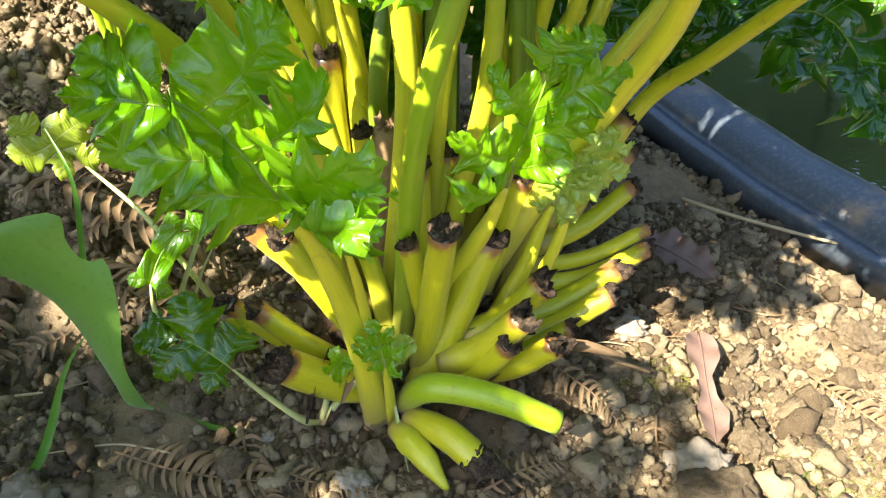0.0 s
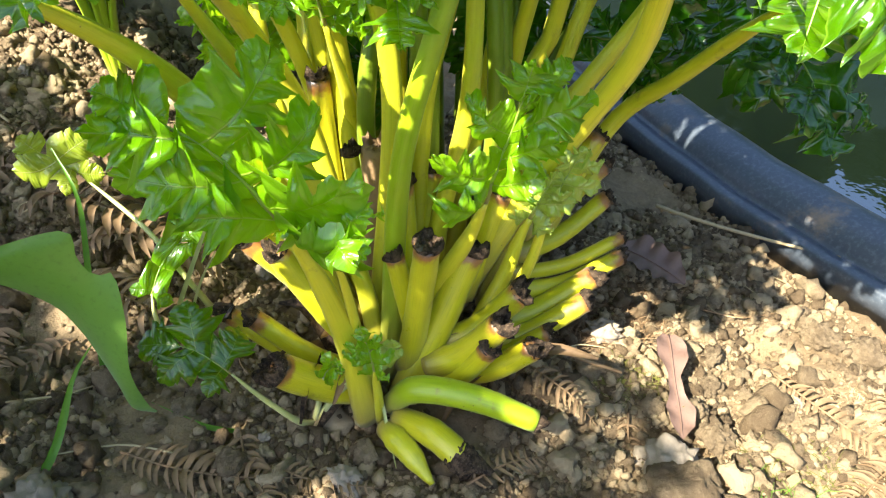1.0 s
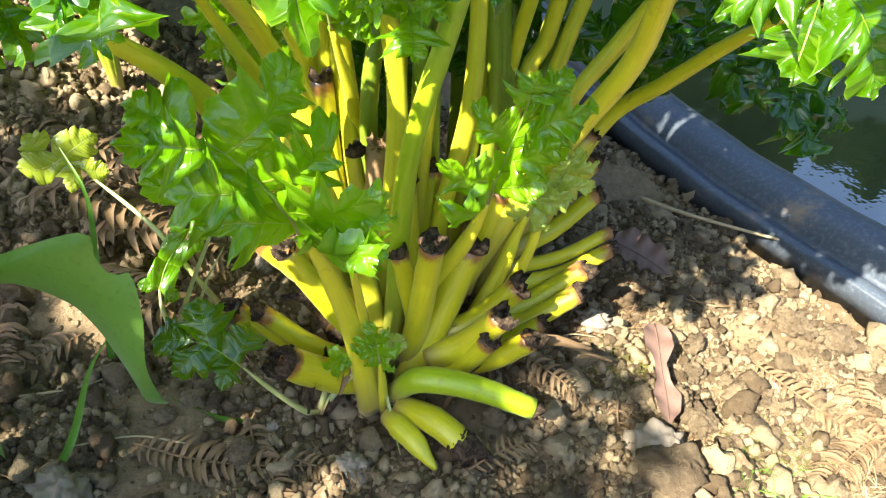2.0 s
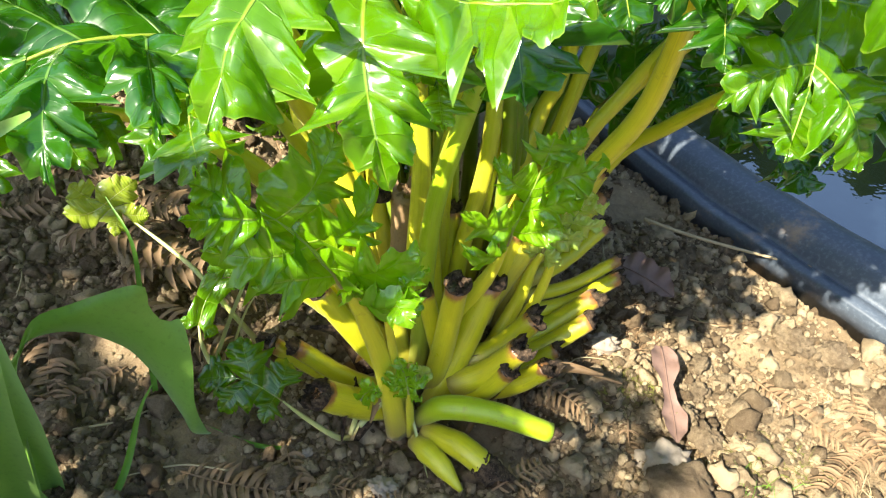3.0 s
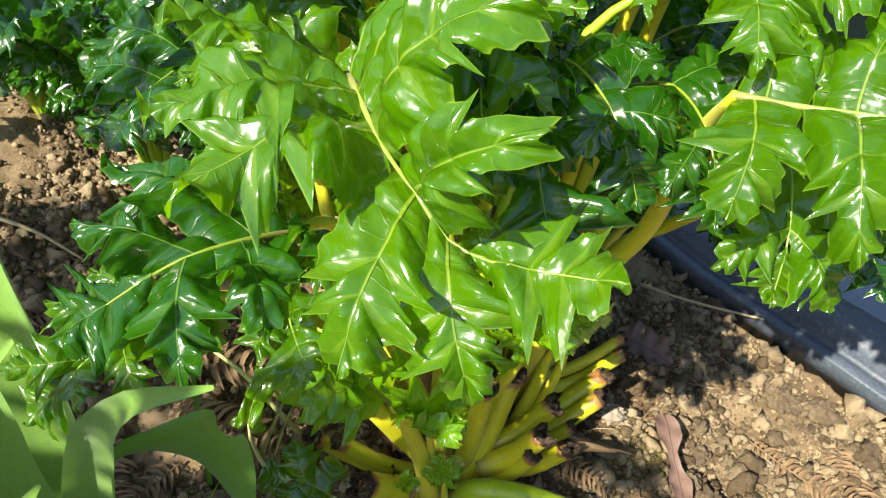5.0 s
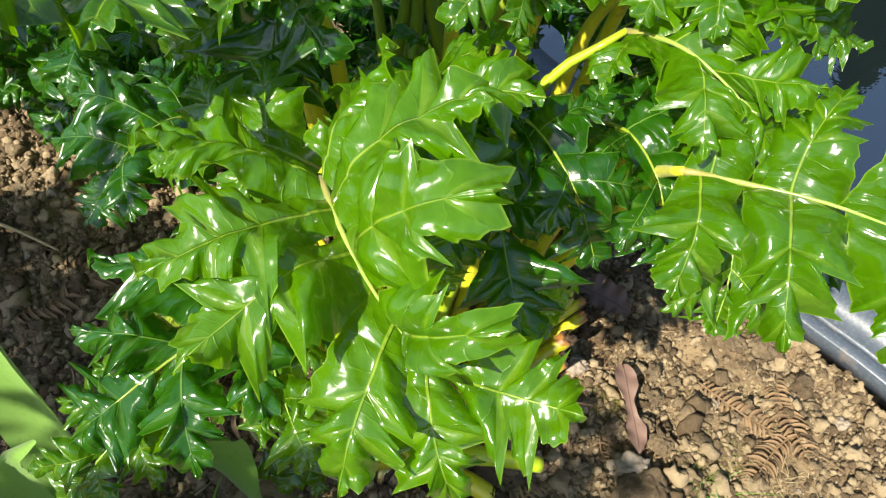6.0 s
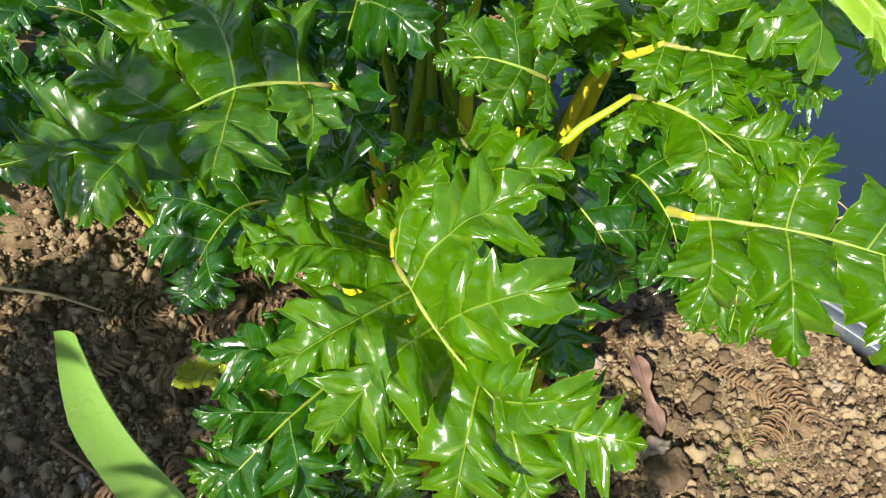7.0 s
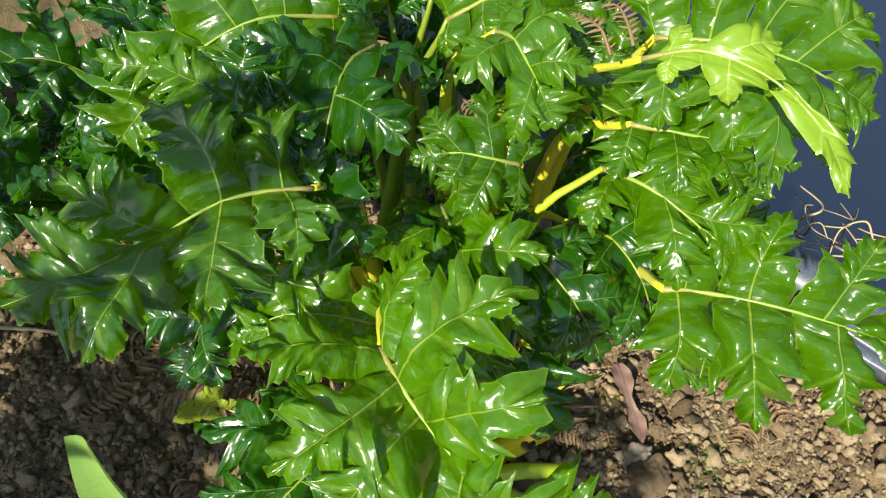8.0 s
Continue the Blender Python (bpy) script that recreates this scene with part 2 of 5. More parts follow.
def thing(name, at, label, category, group="", kind=""):
    ob = new(name)
    ob.empty_display_size = 0.05
    ob.matrix_world = Matrix.Translation(at)
    return tagged(ob, label, category, group, kind)


def join(*pieces):
    """Several (verts, faces, uvs) as one."""
    verts, faces, uvs, n = [], [], [], 0
    for v, f, u in pieces:
        verts.extend(v)
        faces.extend([tuple(i + n for i in q) for q in f])
        uvs.extend(u if u is not None else [(0.5, 0.5)] * len(v))
        n += len(v)
    return verts, faces, uvs


def spline(points, steps):
    """Catmull-Rom through the points, evenly resampled to steps+1 places."""
    p = np.array(points, dtype=float)
    if len(p) == 2:
        fine = p[0] + (p[1] - p[0]) * np.linspace(0, 1, 30)[:, None]
    else:
        ext = np.vstack([2 * p[0] - p[1], p, 2 * p[-1] - p[-2]])
        rows = []
        for i in range(1, len(ext) - 2):
            a, b, c, d = ext[i - 1:i + 3]
            t = np.linspace(0, 1, 24, endpoint=False)[:, None]
            rows.append(0.5 * (2 * b + (c - a) * t + (2 * a - 5 * b + 4 * c - d) * t ** 2 + (3 * b - a - 3 * c + d) * t ** 3))
        fine = np.vstack(rows + [p[-1:]])
    lens = np.concatenate([[0], np.cumsum(np.linalg.norm(np.diff(fine, axis=0), axis=1))])
    at = np.linspace(0, lens[-1], steps + 1)
    return np.column_stack([np.interp(at, lens, fine[:, k]) for k in range(3)]), lens[-1]


def unit(v):
    return v / np.maximum(np.linalg.norm(v, axis=-1, keepdims=True), 1e-9)


def tube(points, radius, steps=18, sides=12, flat=0.0, rough=0.0, seed=0, closed=True):
    """A tapered, slightly uneven stem. radius: numbers spread evenly along it. U round it, V along it."""
    c, _ = spline(points, steps)
    t = unit(np.gradient(c, axis=0))
    r = np.interp(np.linspace(0, 1, steps + 1), np.linspace(0, 1, len(radius)), radius)
    side = np.cross(t[0], (0.31, 0.2, 0.93))
    side = side / np.linalg.norm(side)
    rng = np.random.default_rng(seed)
    wob = 1 + rough * rng.normal(0, 1, (steps + 1, sides))
    verts, uvs = [], []
    for i in range(steps + 1):
        side = unit(side - t[i] * np.dot(side, t[i]))
        other = np.cross(t[i], side)
        for k in range(sides):
            a = 2 * math.pi * k / sides
            groove = 1 - flat * math.exp(-((a - math.pi) / 0.6) ** 2)
            verts.append(c[i] + r[i] * wob[i, k] * groove * (side * math.cos(a) + other * math.sin(a)))
            uvs.append((abs(2 * k / sides - 1), i / steps))
    faces = [(i * sides + k, i * sides + (k + 1) % sides, (i + 1) * sides + (k + 1) % sides, (i + 1) * sides + k)
             for i in range(steps) for k in range(sides)]
    if closed:
        for i, ring in ((0, list(range(sides))[::-1]), (steps, [steps * sides + k for k in range(sides)])):
            verts.append(c[i])
            uvs.append((0.5, i / steps))
            faces += [(ring[k], ring[(k + 1) % sides], len(verts) - 1) for k in range(sides)]
    return verts, faces, uvs


def charred_end(end, along, r, seed):
    """The blackened, sunken and frayed end of a cut stalk."""
    rng = np.random.default_rng(seed)
    z = unit(np.array(along, dtype=float))
    x = unit(np.cross(z, (0.3, 0.5, 0.81)))
    y = np.cross(z, x)
    prof = [(-0.25, 0.94), (-0.05, 1.0), (0.15, 0.98), (0.38, 0.86), (0.46, 0.68), (0.25, 0.54), (0.0, 0.44), (-0.08, 0.28), (0.05, 0.12), (0.05, 0.0)]
    sides = 22
    ang = np.linspace(0, 2 * math.pi, sides, endpoint=False)
    wob = sum(rng.normal(0, 0.085 / k) * np.sin(k * ang + rng.uniform(0, 6.28)) for k in range(1, 6))
    tall = sum(rng.normal(0, 0.34 / k) * np.sin(k * ang + rng.uniform(0, 6.28)) for k in range(1, 5)) + rng.normal(0, 0.16, sides)
    tilt = rng.normal(0, 0.25) * np.sin(ang + rng.uniform(0, 6.28))
    verts, faces = [], []
    for j, (h, q) in enumerate(prof):
        up = (0.0, 0.1, 0.5, 1.0, 1.0, 0.8, 0.4, 0.15, 0.1, 0.0)[j]
        for k in range(sides):
            qq = q * (1 + wob[k] * (j > 0)) + rng.normal(0, 0.075) * (q > 0.1) * (j > 0)
            hh = h + up * (tall[k] + tilt[k]) + rng.normal(0, 0.12) * (j > 1)
            verts.append(np.array(end) + r * (z * hh + qq * (x * math.cos(ang[k]) + y * math.sin(ang[k]))))
    for j in range(len(prof) - 1):
        for k in range(sides):
            faces.append((j * sides + k, j * sides + (k + 1) % sides, (j + 1) * sides + (k + 1) % sides, (j + 1) * sides + k))
    return verts, faces, None


def lobed_leaf(points, normal, half, lobes=4, seed=0, crumple=1.0, depth=0.52, fold=0.18, droop=0.25, teeth=1.0, back=0.0, twist=0.0, wide=0.40, tipfrom=0.68, ribs=None, fine=1.0, endwide=None):
    """A deeply lobed, spiny-toothed leaf whose midrib follows the points. half: length of its longest side lobe.
    ribs: (place on the midrib, end of the lobe's rib, breadth) for a leaf whose lobes are known one by one."""
    rng = np.random.default_rng(seed)
    steps = 60
    mid, length = spline(points, steps)
    tan = unit(np.gradient(mid, axis=0))
    lat = unit(np.cross(tan, np.array(normal, dtype=float)))
    up = np.cross(lat, tan)
    for i in range(steps + 1):
        a = twist * (i / steps - 0.3)
        l0 = lat[i].copy()
        lat[i] = l0 * math.cos(a) + up[i] * math.sin(a)
        up[i] = up[i] * math.cos(a) - l0 * math.sin(a)

    def on(f):
        f = min(max(f, 0.0), 1.0) * steps
        i = min(int(f), steps - 1)
        return [q[i] * (1 - f + i) + q[i + 1] * (f - i) for q in (mid, tan, lat, up)]

    # (side, place, end, breadth, normal) of every lobe, from the base to the tip
    rows = []
    if ribs:
        for f, end, broad in ribs:
            c, t_, l_, u_ = on(f)
            end = np.array(end, dtype=float)
            side = -1 if np.dot(end - c, l_) < 0 else 1
            rows.append((side, f, end, broad, u_ + side * l_ * np.dot(unit(end - c), u_) * -0.6))
    else:
        spread = np.linspace(0.03, tipfrom * 0.86, lobes)
        for side in (-1, 1):
            for f in spread:
                f = float(np.clip(f + rng.normal(0, 0.025), 0.01, tipfrom * 0.92))
                c, t_, l_, u_ = on(f)
                a = math.radians(np.interp(f / tipfrom, [0, 0.4, 1.0], [98 + back, 74, 44]) + rng.normal(0, 6))
                reach = half * np.interp(f / tipfrom, [0, 0.2, 0.5, 0.8, 1.0], [0.66, 0.9, 1.0, 0.86, 0.68]) * rng.normal(1, 0.08)
                rise = fold * 0.8 - droop * rng.uniform(0.2, 1.0) + rng.normal(0, 0.10) * crumple
                end = c + reach * (t_ * math.cos(a) + side * l_ * math.sin(a) + u_ * rise)
                rows.append((side, f, end, wide * rng.uniform(0.9, 1.12), u_ - side * l_ * (fold * 0.5) + l_ * rng.normal(0, 0.16) * crumple + t_ * rng.normal(0, 0.16) * crumple))
    c, t_, l_, u_ = on(tipfrom)
    end_wide = endwide or min(0.62, 0.55 * half / max(length * (1 - tipfrom), 1e-6))
    rows.append((0, tipfrom, mid[-1], end_wide, u_))

    verts, uvs, extra, faces = [], [], [], []
    shift = Vector(rng.uniform(-40, 40, 3))
    seg = max(4, int(round(9 * fine)))
    Q = max(3, int(round(8 * fine)))
    count = 3 if half > 0.045 else 2
    edges = np.concatenate([[0.16], np.linspace(0.40, 0.80, count), [1.0]])
    vv, tt, kk = [], [], []
    for s in np.linspace(0, 1, 5)[:-1]:
        vv.append(0.16 * s), tt.append(s), kk.append(0)
    for k in range(len(edges) - 1):
        t = np.concatenate([[0.0, 0.05], np.linspace(0.14, 0.92, seg - 3), [0.98]])
        for s in t:
            vv.append(edges[k] + (edges[k + 1] - edges[k]) * s), tt.append(s), kk.append(k + 1)
    vv.append(1.0), tt.append(1.0), kk.append(len(edges) - 1)
    vv, tt, kk = np.array(vv), np.array(tt), np.array(kk)
    n = len(vv)
    js = np.sign(np.arange(-Q, Q + 1)) * (np.abs(np.arange(-Q, Q + 1)) / Q) ** 0.9

    def sinus(one, other):
        """The notch between two neighbouring lobes."""
        f = 0.5 * (one[1] + other[1]) if other[0] else other[1] * 0.6 + one[1] * 0.4
        m0 = on(f)[0]
        a, b = one[2] - on(one[1])[0], other[2] - on(other[1])[0]
        la, lb = np.linalg.norm(a), np.linalg.norm(b)
        return f, m0 + (1 - depth) * min(la, lb) * 0.78 * unit(a / la + b / lb)

    sides = {s: sorted([r for r in rows if r[0] == s], key=lambda r: r[1]) for s in (-1, 1)}
    for row in rows:
        side, f0, end, broad, nrm = row
        root = on(f0)[0]
        d = end - root
        L = float(np.linalg.norm(d))
        d = d / L
        nl = unit(nrm - d * np.dot(nrm, d))
        e = np.cross(nl, d)                      # towards growing q
        arch = L * (0.10 + 0.20 * droop) * rng.uniform(0.6, 1.3)
        bow = L * rng.normal(0, 0.05)

        def rib(a):
            a = np.asarray(a)[:, None]
            if side == 0:
                x = tipfrom + (1 - tipfrom) * np.clip(a[:, 0], 0, 1)
                return np.column_stack([np.interp(x, np.linspace(0, 1, steps + 1), mid[:, k]) for k in range(3)])
            return root + d * L * a + (nl * arch + e * bow) * 4 * a * (1 - a)

        ends = []
        for sg in (-1, 1):
            if side == 0:
                own = sides[-1 if np.dot(e * sg, l_) < 0 else 1]
                f1, notch = sinus(own[-1], row) if own else (tipfrom, root + e * sg * 0.3 * L)
                f1 = tipfrom
            else:
                own = sides[side]
                i = own.index(row)
                forward = np.dot(e * sg, on(f0)[1]) > 0
                if forward:
                    f1, notch = sinus(row, own[i + 1] if i + 1 < len(own) else rows[-1])
                elif i > 0:
                    f1, notch = sinus(own[i - 1], row)
                else:
                    f1, notch = max(0.0, f0 - 0.08), root + (d * 0.28 + e * sg * 0.20) * L
            ends.append((sg, on(f1)[0], notch))
        R = rib(vv * 0.985 + 0.015 * vv)
        grid = np.empty((n, 2 * Q + 1, 3))
        W = np.empty((n, 2))
        for sg, m1, notch in ends:
            jit = rng.normal(1, 0.14, len(edges) + 1).clip(0.7, 1.3)
            ahead = np.interp(vv, [0, 0.16, 0.45, 0.8, 1.0], [0.0, 0.34, 0.64, 0.92, 1.0])
            ahead = ahead + teeth * 0.045 * (tt ** 3 - 0.6) * (kk >= 1) * (kk < len(edges) - 1)
            env = np.interp(ahead, [0.2, 0.34, 0.5, 0.66, 0.8, 0.92, 1.0], [0.40, 0.62, 1.0, 0.92, 0.66, 0.32, 0.0])
            cut = np.where(kk >= 2, 1 - teeth * 0.58 * (1 - tt ** 1.1), 1 - teeth * 0.45 * (1 - tt ** 1.5) * (kk == 1))
            spine = teeth * 0.24 * np.exp(-((1 - tt) / 0.10)) * (kk >= 1) * (kk < len(edges) - 1)
            small = 0.11 * teeth * (np.abs((tt * 3) % 1.0 - 0.5) * 2 - 0.5) * (kk >= 1) * (tt > 0.08) * (tt < 0.95)
            w = broad * L * env * (cut + spine + small) * jit[kk]
            E = rib(ahead) + e * sg * w[:, None]
            at = int(np.argmax(kk >= 1))
            fade = np.clip((vv - 0.16) / 0.26, 0, 1)
            fade = (1 - fade * fade * (3 - 2 * fade))[:, None]
            E = E + (notch - E[at]) * fade
            E[:at] = m1 + (notch - m1) * (vv[:at] / 0.16)[:, None] ** 0.9
            E[-1] = end
            W[:, 0 if sg < 0 else 1] = np.linalg.norm(E - R, axis=1)
            half_of = range(0, Q + 1) if sg < 0 else range(Q, 2 * Q + 1)
            for j in half_of:
                grid[:, j] = R + (E - R) * abs(js[j])
        ruffle = [rng.uniform(0, 6.28) for _ in range(4)]
        keel = rng.uniform(0.05, 0.45)
        ripple = rng.normal(0, 1, (len(edges) + 1, 2)).clip(-1, 1)
        size = min(L, half)
        on_blade = np.clip(vv / 0.2, 0, 1)
        uv = np.empty((n, 2 * Q + 1, 2))
        ex = np.empty((n, 2 * Q + 1, 2))
        for j in range(2 * Q + 1):
            q, sg = abs(js[j]), 0 if js[j] < 0 else 1
            w = W[:, sg]
            swell = np.abs(np.sin(math.pi * tt)) ** 0.7 * math.sin(math.pi * min(q * 0.93 + 0.02, 1)) ** 0.7
            h = 0.062 * size * crumple ** 0.5 * swell * (1 + 0.7 * ripple[kk, sg]) * on_blade * np.clip(1.15 - vv, 0, 1)
            h = h + keel * w * q ** 1.2 * (1 - vv) * on_blade - 0.22 * w * q ** 4
            h = h + crumple * 0.055 * size * q * q * np.sin(vv * 13 + ruffle[sg]) * np.clip(vv * 3, 0, 1) + crumple * 0.03 * size * q ** 3 * np.sin(vv * 29 + ruffle[2 + sg])
            for i in range(n):
                p = grid[i, j]
                h[i] += crumple * size * (0.12 * noise.noise(Vector(p) * (2.6 / size) + shift) + 0.035 * noise.noise(Vector(p) * (8.0 / size) + shift)) * min(1.0, 4 * vv[i]) * (0.3 + q)
            grid[:, j] += nl * h[:, None]
            uv[:, j] = np.column_stack([np.full(n, q), kk + tt])
            ex[:, j] = np.column_stack([q * w / size, vv])
        base = len(verts)
        verts.extend(grid.reshape(-1, 3))
        uvs.extend(uv.reshape(-1, 2))
        extra.extend(ex.reshape(-1, 2))
        m = 2 * Q + 1
        for i in range(n - 1):
            for j in range(m - 1):
                a = base + i * m + j
                faces.append((a, a + 1, a + m + 1, a + m))
    return verts, faces, uvs, extra


def blade(points, normal, widths, cup=0.15, seed=0, across=7, steps=26, wave=0.0):
    """A strap leaf (tulip, grass): widths spread evenly along it."""
    c, length = spline(points, steps)
    t = unit(np.gradient(c, axis=0))
    if np.ndim(normal) == 1:
        normal = [normal, normal]
    n = np.array(normal, dtype=float)
    nn = np.column_stack([np.interp(np.linspace(0, 1, steps + 1), np.linspace(0, 1, len(n)), n[:, k]) for k in range(3)])
    lat = unit(np.cross(t, nn))
    up = np.cross(lat, t)
    w = np.interp(np.linspace(0, 1, steps + 1), np.linspace(0, 1, len(widths)), widths)
    s = np.linspace(-1, 1, across)
    verts, uvs = [], []
    for i in range(steps + 1):
        for q in s:
            z = cup * w[i] * q * q + wave * w[i] * abs(q) * math.sin(i * 0.7 + seed + 2 * np.sign(q))
            verts.append(c[i] + lat[i] * w[i] * 0.5 * q + up[i] * z)
            uvs.append(((q + 1) / 2, i / steps))
    faces = [(i * across + k, i * across + k + 1, (i + 1) * across + k + 1, (i + 1) * across + k) for i in range(steps) for k in range(across - 1)]
    return verts, faces, uvs


def lump(rng, detail=2, rough=0.16):
    """A rounded, broken clod of about unit radius."""
    bm = bmesh.new()
    bmesh.ops.create_icosphere(bm, subdivisions=detail, radius=1.0)
    off = Vector(rng.uniform(-50, 50, 3))
    sx, sy, sz = rng.uniform(0.8, 1.2), rng.uniform(0.7, 1.1), rng.uniform(0.55, 0.85)
    for v in bm.verts:
        n = noise.noise(v.co * 1.1 + off) * 1.8 * rough + (abs(noise.noise(v.co * 2.4 + off)) - 0.3) * 1.9 * rough + noise.noise(v.co * 5.5 + off) * rough * 0.8 + (abs(noise.noise(v.co * 11.0 + off)) - 0.2) * rough * 0.6
        v.co = v.co * (1 + n)
        v.co = Vector((v.co.x * sx, v.co.y * sy, v.co.z * sz))
    bm.verts.ensure_lookup_table()
    verts = [np.array(v.co) for v in bm.verts]
    faces = [tuple(v.index for v in f.verts) for f in bm.faces]
    bm.free()
    return verts, faces


# ---------------------------------------------------------------- ground and pond
SHORE = [(0.10, 2.4), (0.28, 1.85), (0.45, 1.40), (0.565, 1.11), (0.70, 0.86), (0.81, 0.66), (0.93, 0.44), (1.12, 0.10), (1.42, -0.32), (1.95, -0.62),
         (2.60, -0.45), (3.10, 0.25), (3.22, 1.25), (2.95, 2.30), (2.30, 3.10), (1.40, 3.50), (0.62, 3.38), (0.18, 2.95)]
LOOP = 300
EDGE, _ = spline([(x, y, 0.0) for x, y in SHORE[-3:] + SHORE + SHORE[:4]], 900)
first = int(np.argmin(np.hypot(EDGE[:450, 0] - SHORE[0][0], EDGE[:450, 1] - SHORE[0][1])))
last = 450 + int(np.argmin(np.hypot(EDGE[450:, 0] - SHORE[0][0], EDGE[450:, 1] - SHORE[0][1])))
EDGE = EDGE[np.round(np.linspace(first, last, LOOP + 1)).astype(int)[:-1]]
run = unit(np.roll(EDGE, -1, axis=0) - np.roll(EDGE, 1, axis=0))
EDGE_N = np.column_stack([-run[:, 1], run[:, 0], np.zeros(LOOP)])


def pond_side(x, y):
    """Metres inside the line where soil meets the pond's rim (minus: on the soil)."""
    x, y = np.asarray(x, dtype=float), np.asarray(y, dtype=float)
    fx, fy = x.ravel(), y.ravel()
    out = np.empty(fx.shape)
    for lo in range(0, len(fx), 20000):
        dx, dy = fx[lo:lo + 20000, None] - EDGE[None, :, 0], fy[lo:lo + 20000, None] - EDGE[None, :, 1]
        k = np.argmin(dx * dx + dy * dy, axis=1)
        r = np.arange(len(k))
        d = np.hypot(dx[r, k], dy[r, k])
        out[lo:lo + 20000] = np.where(dx[r, k] * EDGE_N[k, 0] + dy[r, k] * EDGE_N[k, 1] > 0, d, -d)
    return out.reshape(x.shape)


def ground_height(x, y):
    x, y = np.asarray(x, dtype=float), np.asarray(y, dtype=float)
    left = np.clip((-x - 0.05) / 0.6, 0, 2.5)
    h = 0.09 * left + 0.25 * left * np.clip(y - 0.6, 0, 1.5) * (left < 2.6)
    h = np.minimum(h, 0.55)
    h = h - 0.035 * np.clip((x - 0.3) / 0.4, 0, 1)
    h = h + 0.035 * np.exp(-(((x - 0.06) / 0.16) ** 2 + ((y - 0.62) / 0.15) ** 2))
    d = pond_side(x, y)
    inside = np.clip((d - 0.02) / 0.06, 0, 1)
    near = np.clip(1 + d / 0.5, 0, 1) * np.clip((x - 0.3) / 0.5, 0, 1)
    flat = np.clip((np.hypot(x, y) - 1.8) / 1.8, 0, 1)
    flat = flat * flat * (3 - 2 * flat)
    h = (h + 0.043 - 0.029 * x - 0.05 * y) * (1 - flat) - 0.01 * near
    return h * (1 - inside) - 0.45 * inside


def axis(lo, hi, step, far):
    fine = np.arange(lo, hi + 1e-6, step)
    out, run_out = [], 0.0
    while run_out < far:
        s = step * 1.25 ** (len(out) + 1)
        out.append(min(s, 0.075) if run_out < 4.0 else 0.075 * 1.35 ** (len(out) - long_from))
        run_out += out[-1]
        if run_out < 4.0:
            long_from = len(out)
    left = lo - np.cumsum(out)
    right = hi + np.cumsum(out)
    return np.concatenate([left[left > -far][::-1], fine, right[right < far]])


def build_ground():
    xs, ys = axis(-0.95, 0.95, 0.0066, 70), axis(0.22, 1.6, 0.0066, 70)
    X, Y = np.meshgrid(xs, ys)
    Z = ground_height(X, Y)
    flat = np.column_stack([X.ravel(), Y.ravel()])
    rel = np.empty(len(flat))
    for i, (x, y) in enumerate(flat):
        if -1.6 < x < 1.6 and -0.6 < y < 2.6:
            v = Vector((x, y, 0))
            cell = noise.voronoi(v * 34 + 0.35 * noise.noise_vector(v * 60))[0]
            small = noise.voronoi(v * 75 + Vector((5, 2, 0)))[0]
            rel[i] = (0.020 * noise.noise(v * 9) + 0.012 * noise.noise(v * 23 + Vector((3, 1, 7))) + 0.012 * (0.5 - cell[0]) * (0.6 + noise.noise(v * 14))
                      + 0.006 * (0.5 - small[0]) + 0.003 * noise.noise(v * 130))
        else:
            rel[i] = 0.03 * noise.noise(Vector((x, y, 0)) * 0.8)
    Z = Z + rel.reshape(Z.shape)
    nx = len(xs)
    faces = [(j * nx + i, j * nx + i + 1, (j + 1) * nx + i + 1, (j + 1) * nx + i) for j in range(len(ys) - 1) for i in range(nx - 1)]
    ob = part("ground", (np.column_stack([flat, Z.ravel()]), faces, None), SOIL)
    return tagged(ob, "dry brown crumbly garden soil sloping to a pond", "soil", kind="structure"), xs, ys, Z


ground, GX, GY, GZ = build_ground()


def soil_at(x, y):
    """Height of the built soil."""
    i = int(np.clip(np.searchsorted(GX, x) - 1, 0, len(GX) - 2))
    j = int(np.clip(np.searchsorted(GY, y) - 1, 0, len(GY) - 2))
    a = (x - GX[i]) / (GX[i + 1] - GX[i])
    b = (y - GY[j]) / (GY[j + 1] - GY[j])
    return float((GZ[j, i] * (1 - a) + GZ[j, i + 1] * a) * (1 - b) + (GZ[j + 1, i] * (1 - a) + GZ[j + 1, i + 1] * a) * b)


def build_rim():
    """The pond's rolled black plastic rim with a thin lip on the soil."""
    arc = [(0.050 + 0.057 * math.cos(radians(a)), 0.008 + 0.057 * math.sin(radians(a))) for a in range(175, -41, -12)]
    outer = [(-0.044, -0.035), (-0.040, 0.014), (-0.038, 0.019), (-0.012, 0.018)] + arc + [(0.098, -0.30)]
    inner = [(0.093, -0.30)] + [(0.050 + (q - 0.050) * 0.92, 0.008 + (z - 0.008) * 0.92) for q, z in arc[::-1]] + [(-0.012, 0.014)]
    prof = outer + inner
    n = len(prof)
    verts, faces = [], []
    for i in range(LOOP):
        sag = 0.002 * math.sin(i * 0.42) + 0.001 * math.sin(i * 1.26)
        for q, z in prof:
            verts.append(EDGE[i] + EDGE_N[i] * (q + 0.4 * sag) + np.array((0, 0, z + sag - 0.02)))
    for i in range(LOOP):
        w = (i + 1) % LOOP
        for k in range(n):
            faces.append((i * n + k, i * n + (k + 1) % n, w * n + (k + 1) % n, w * n + k))
    return verts, faces, None


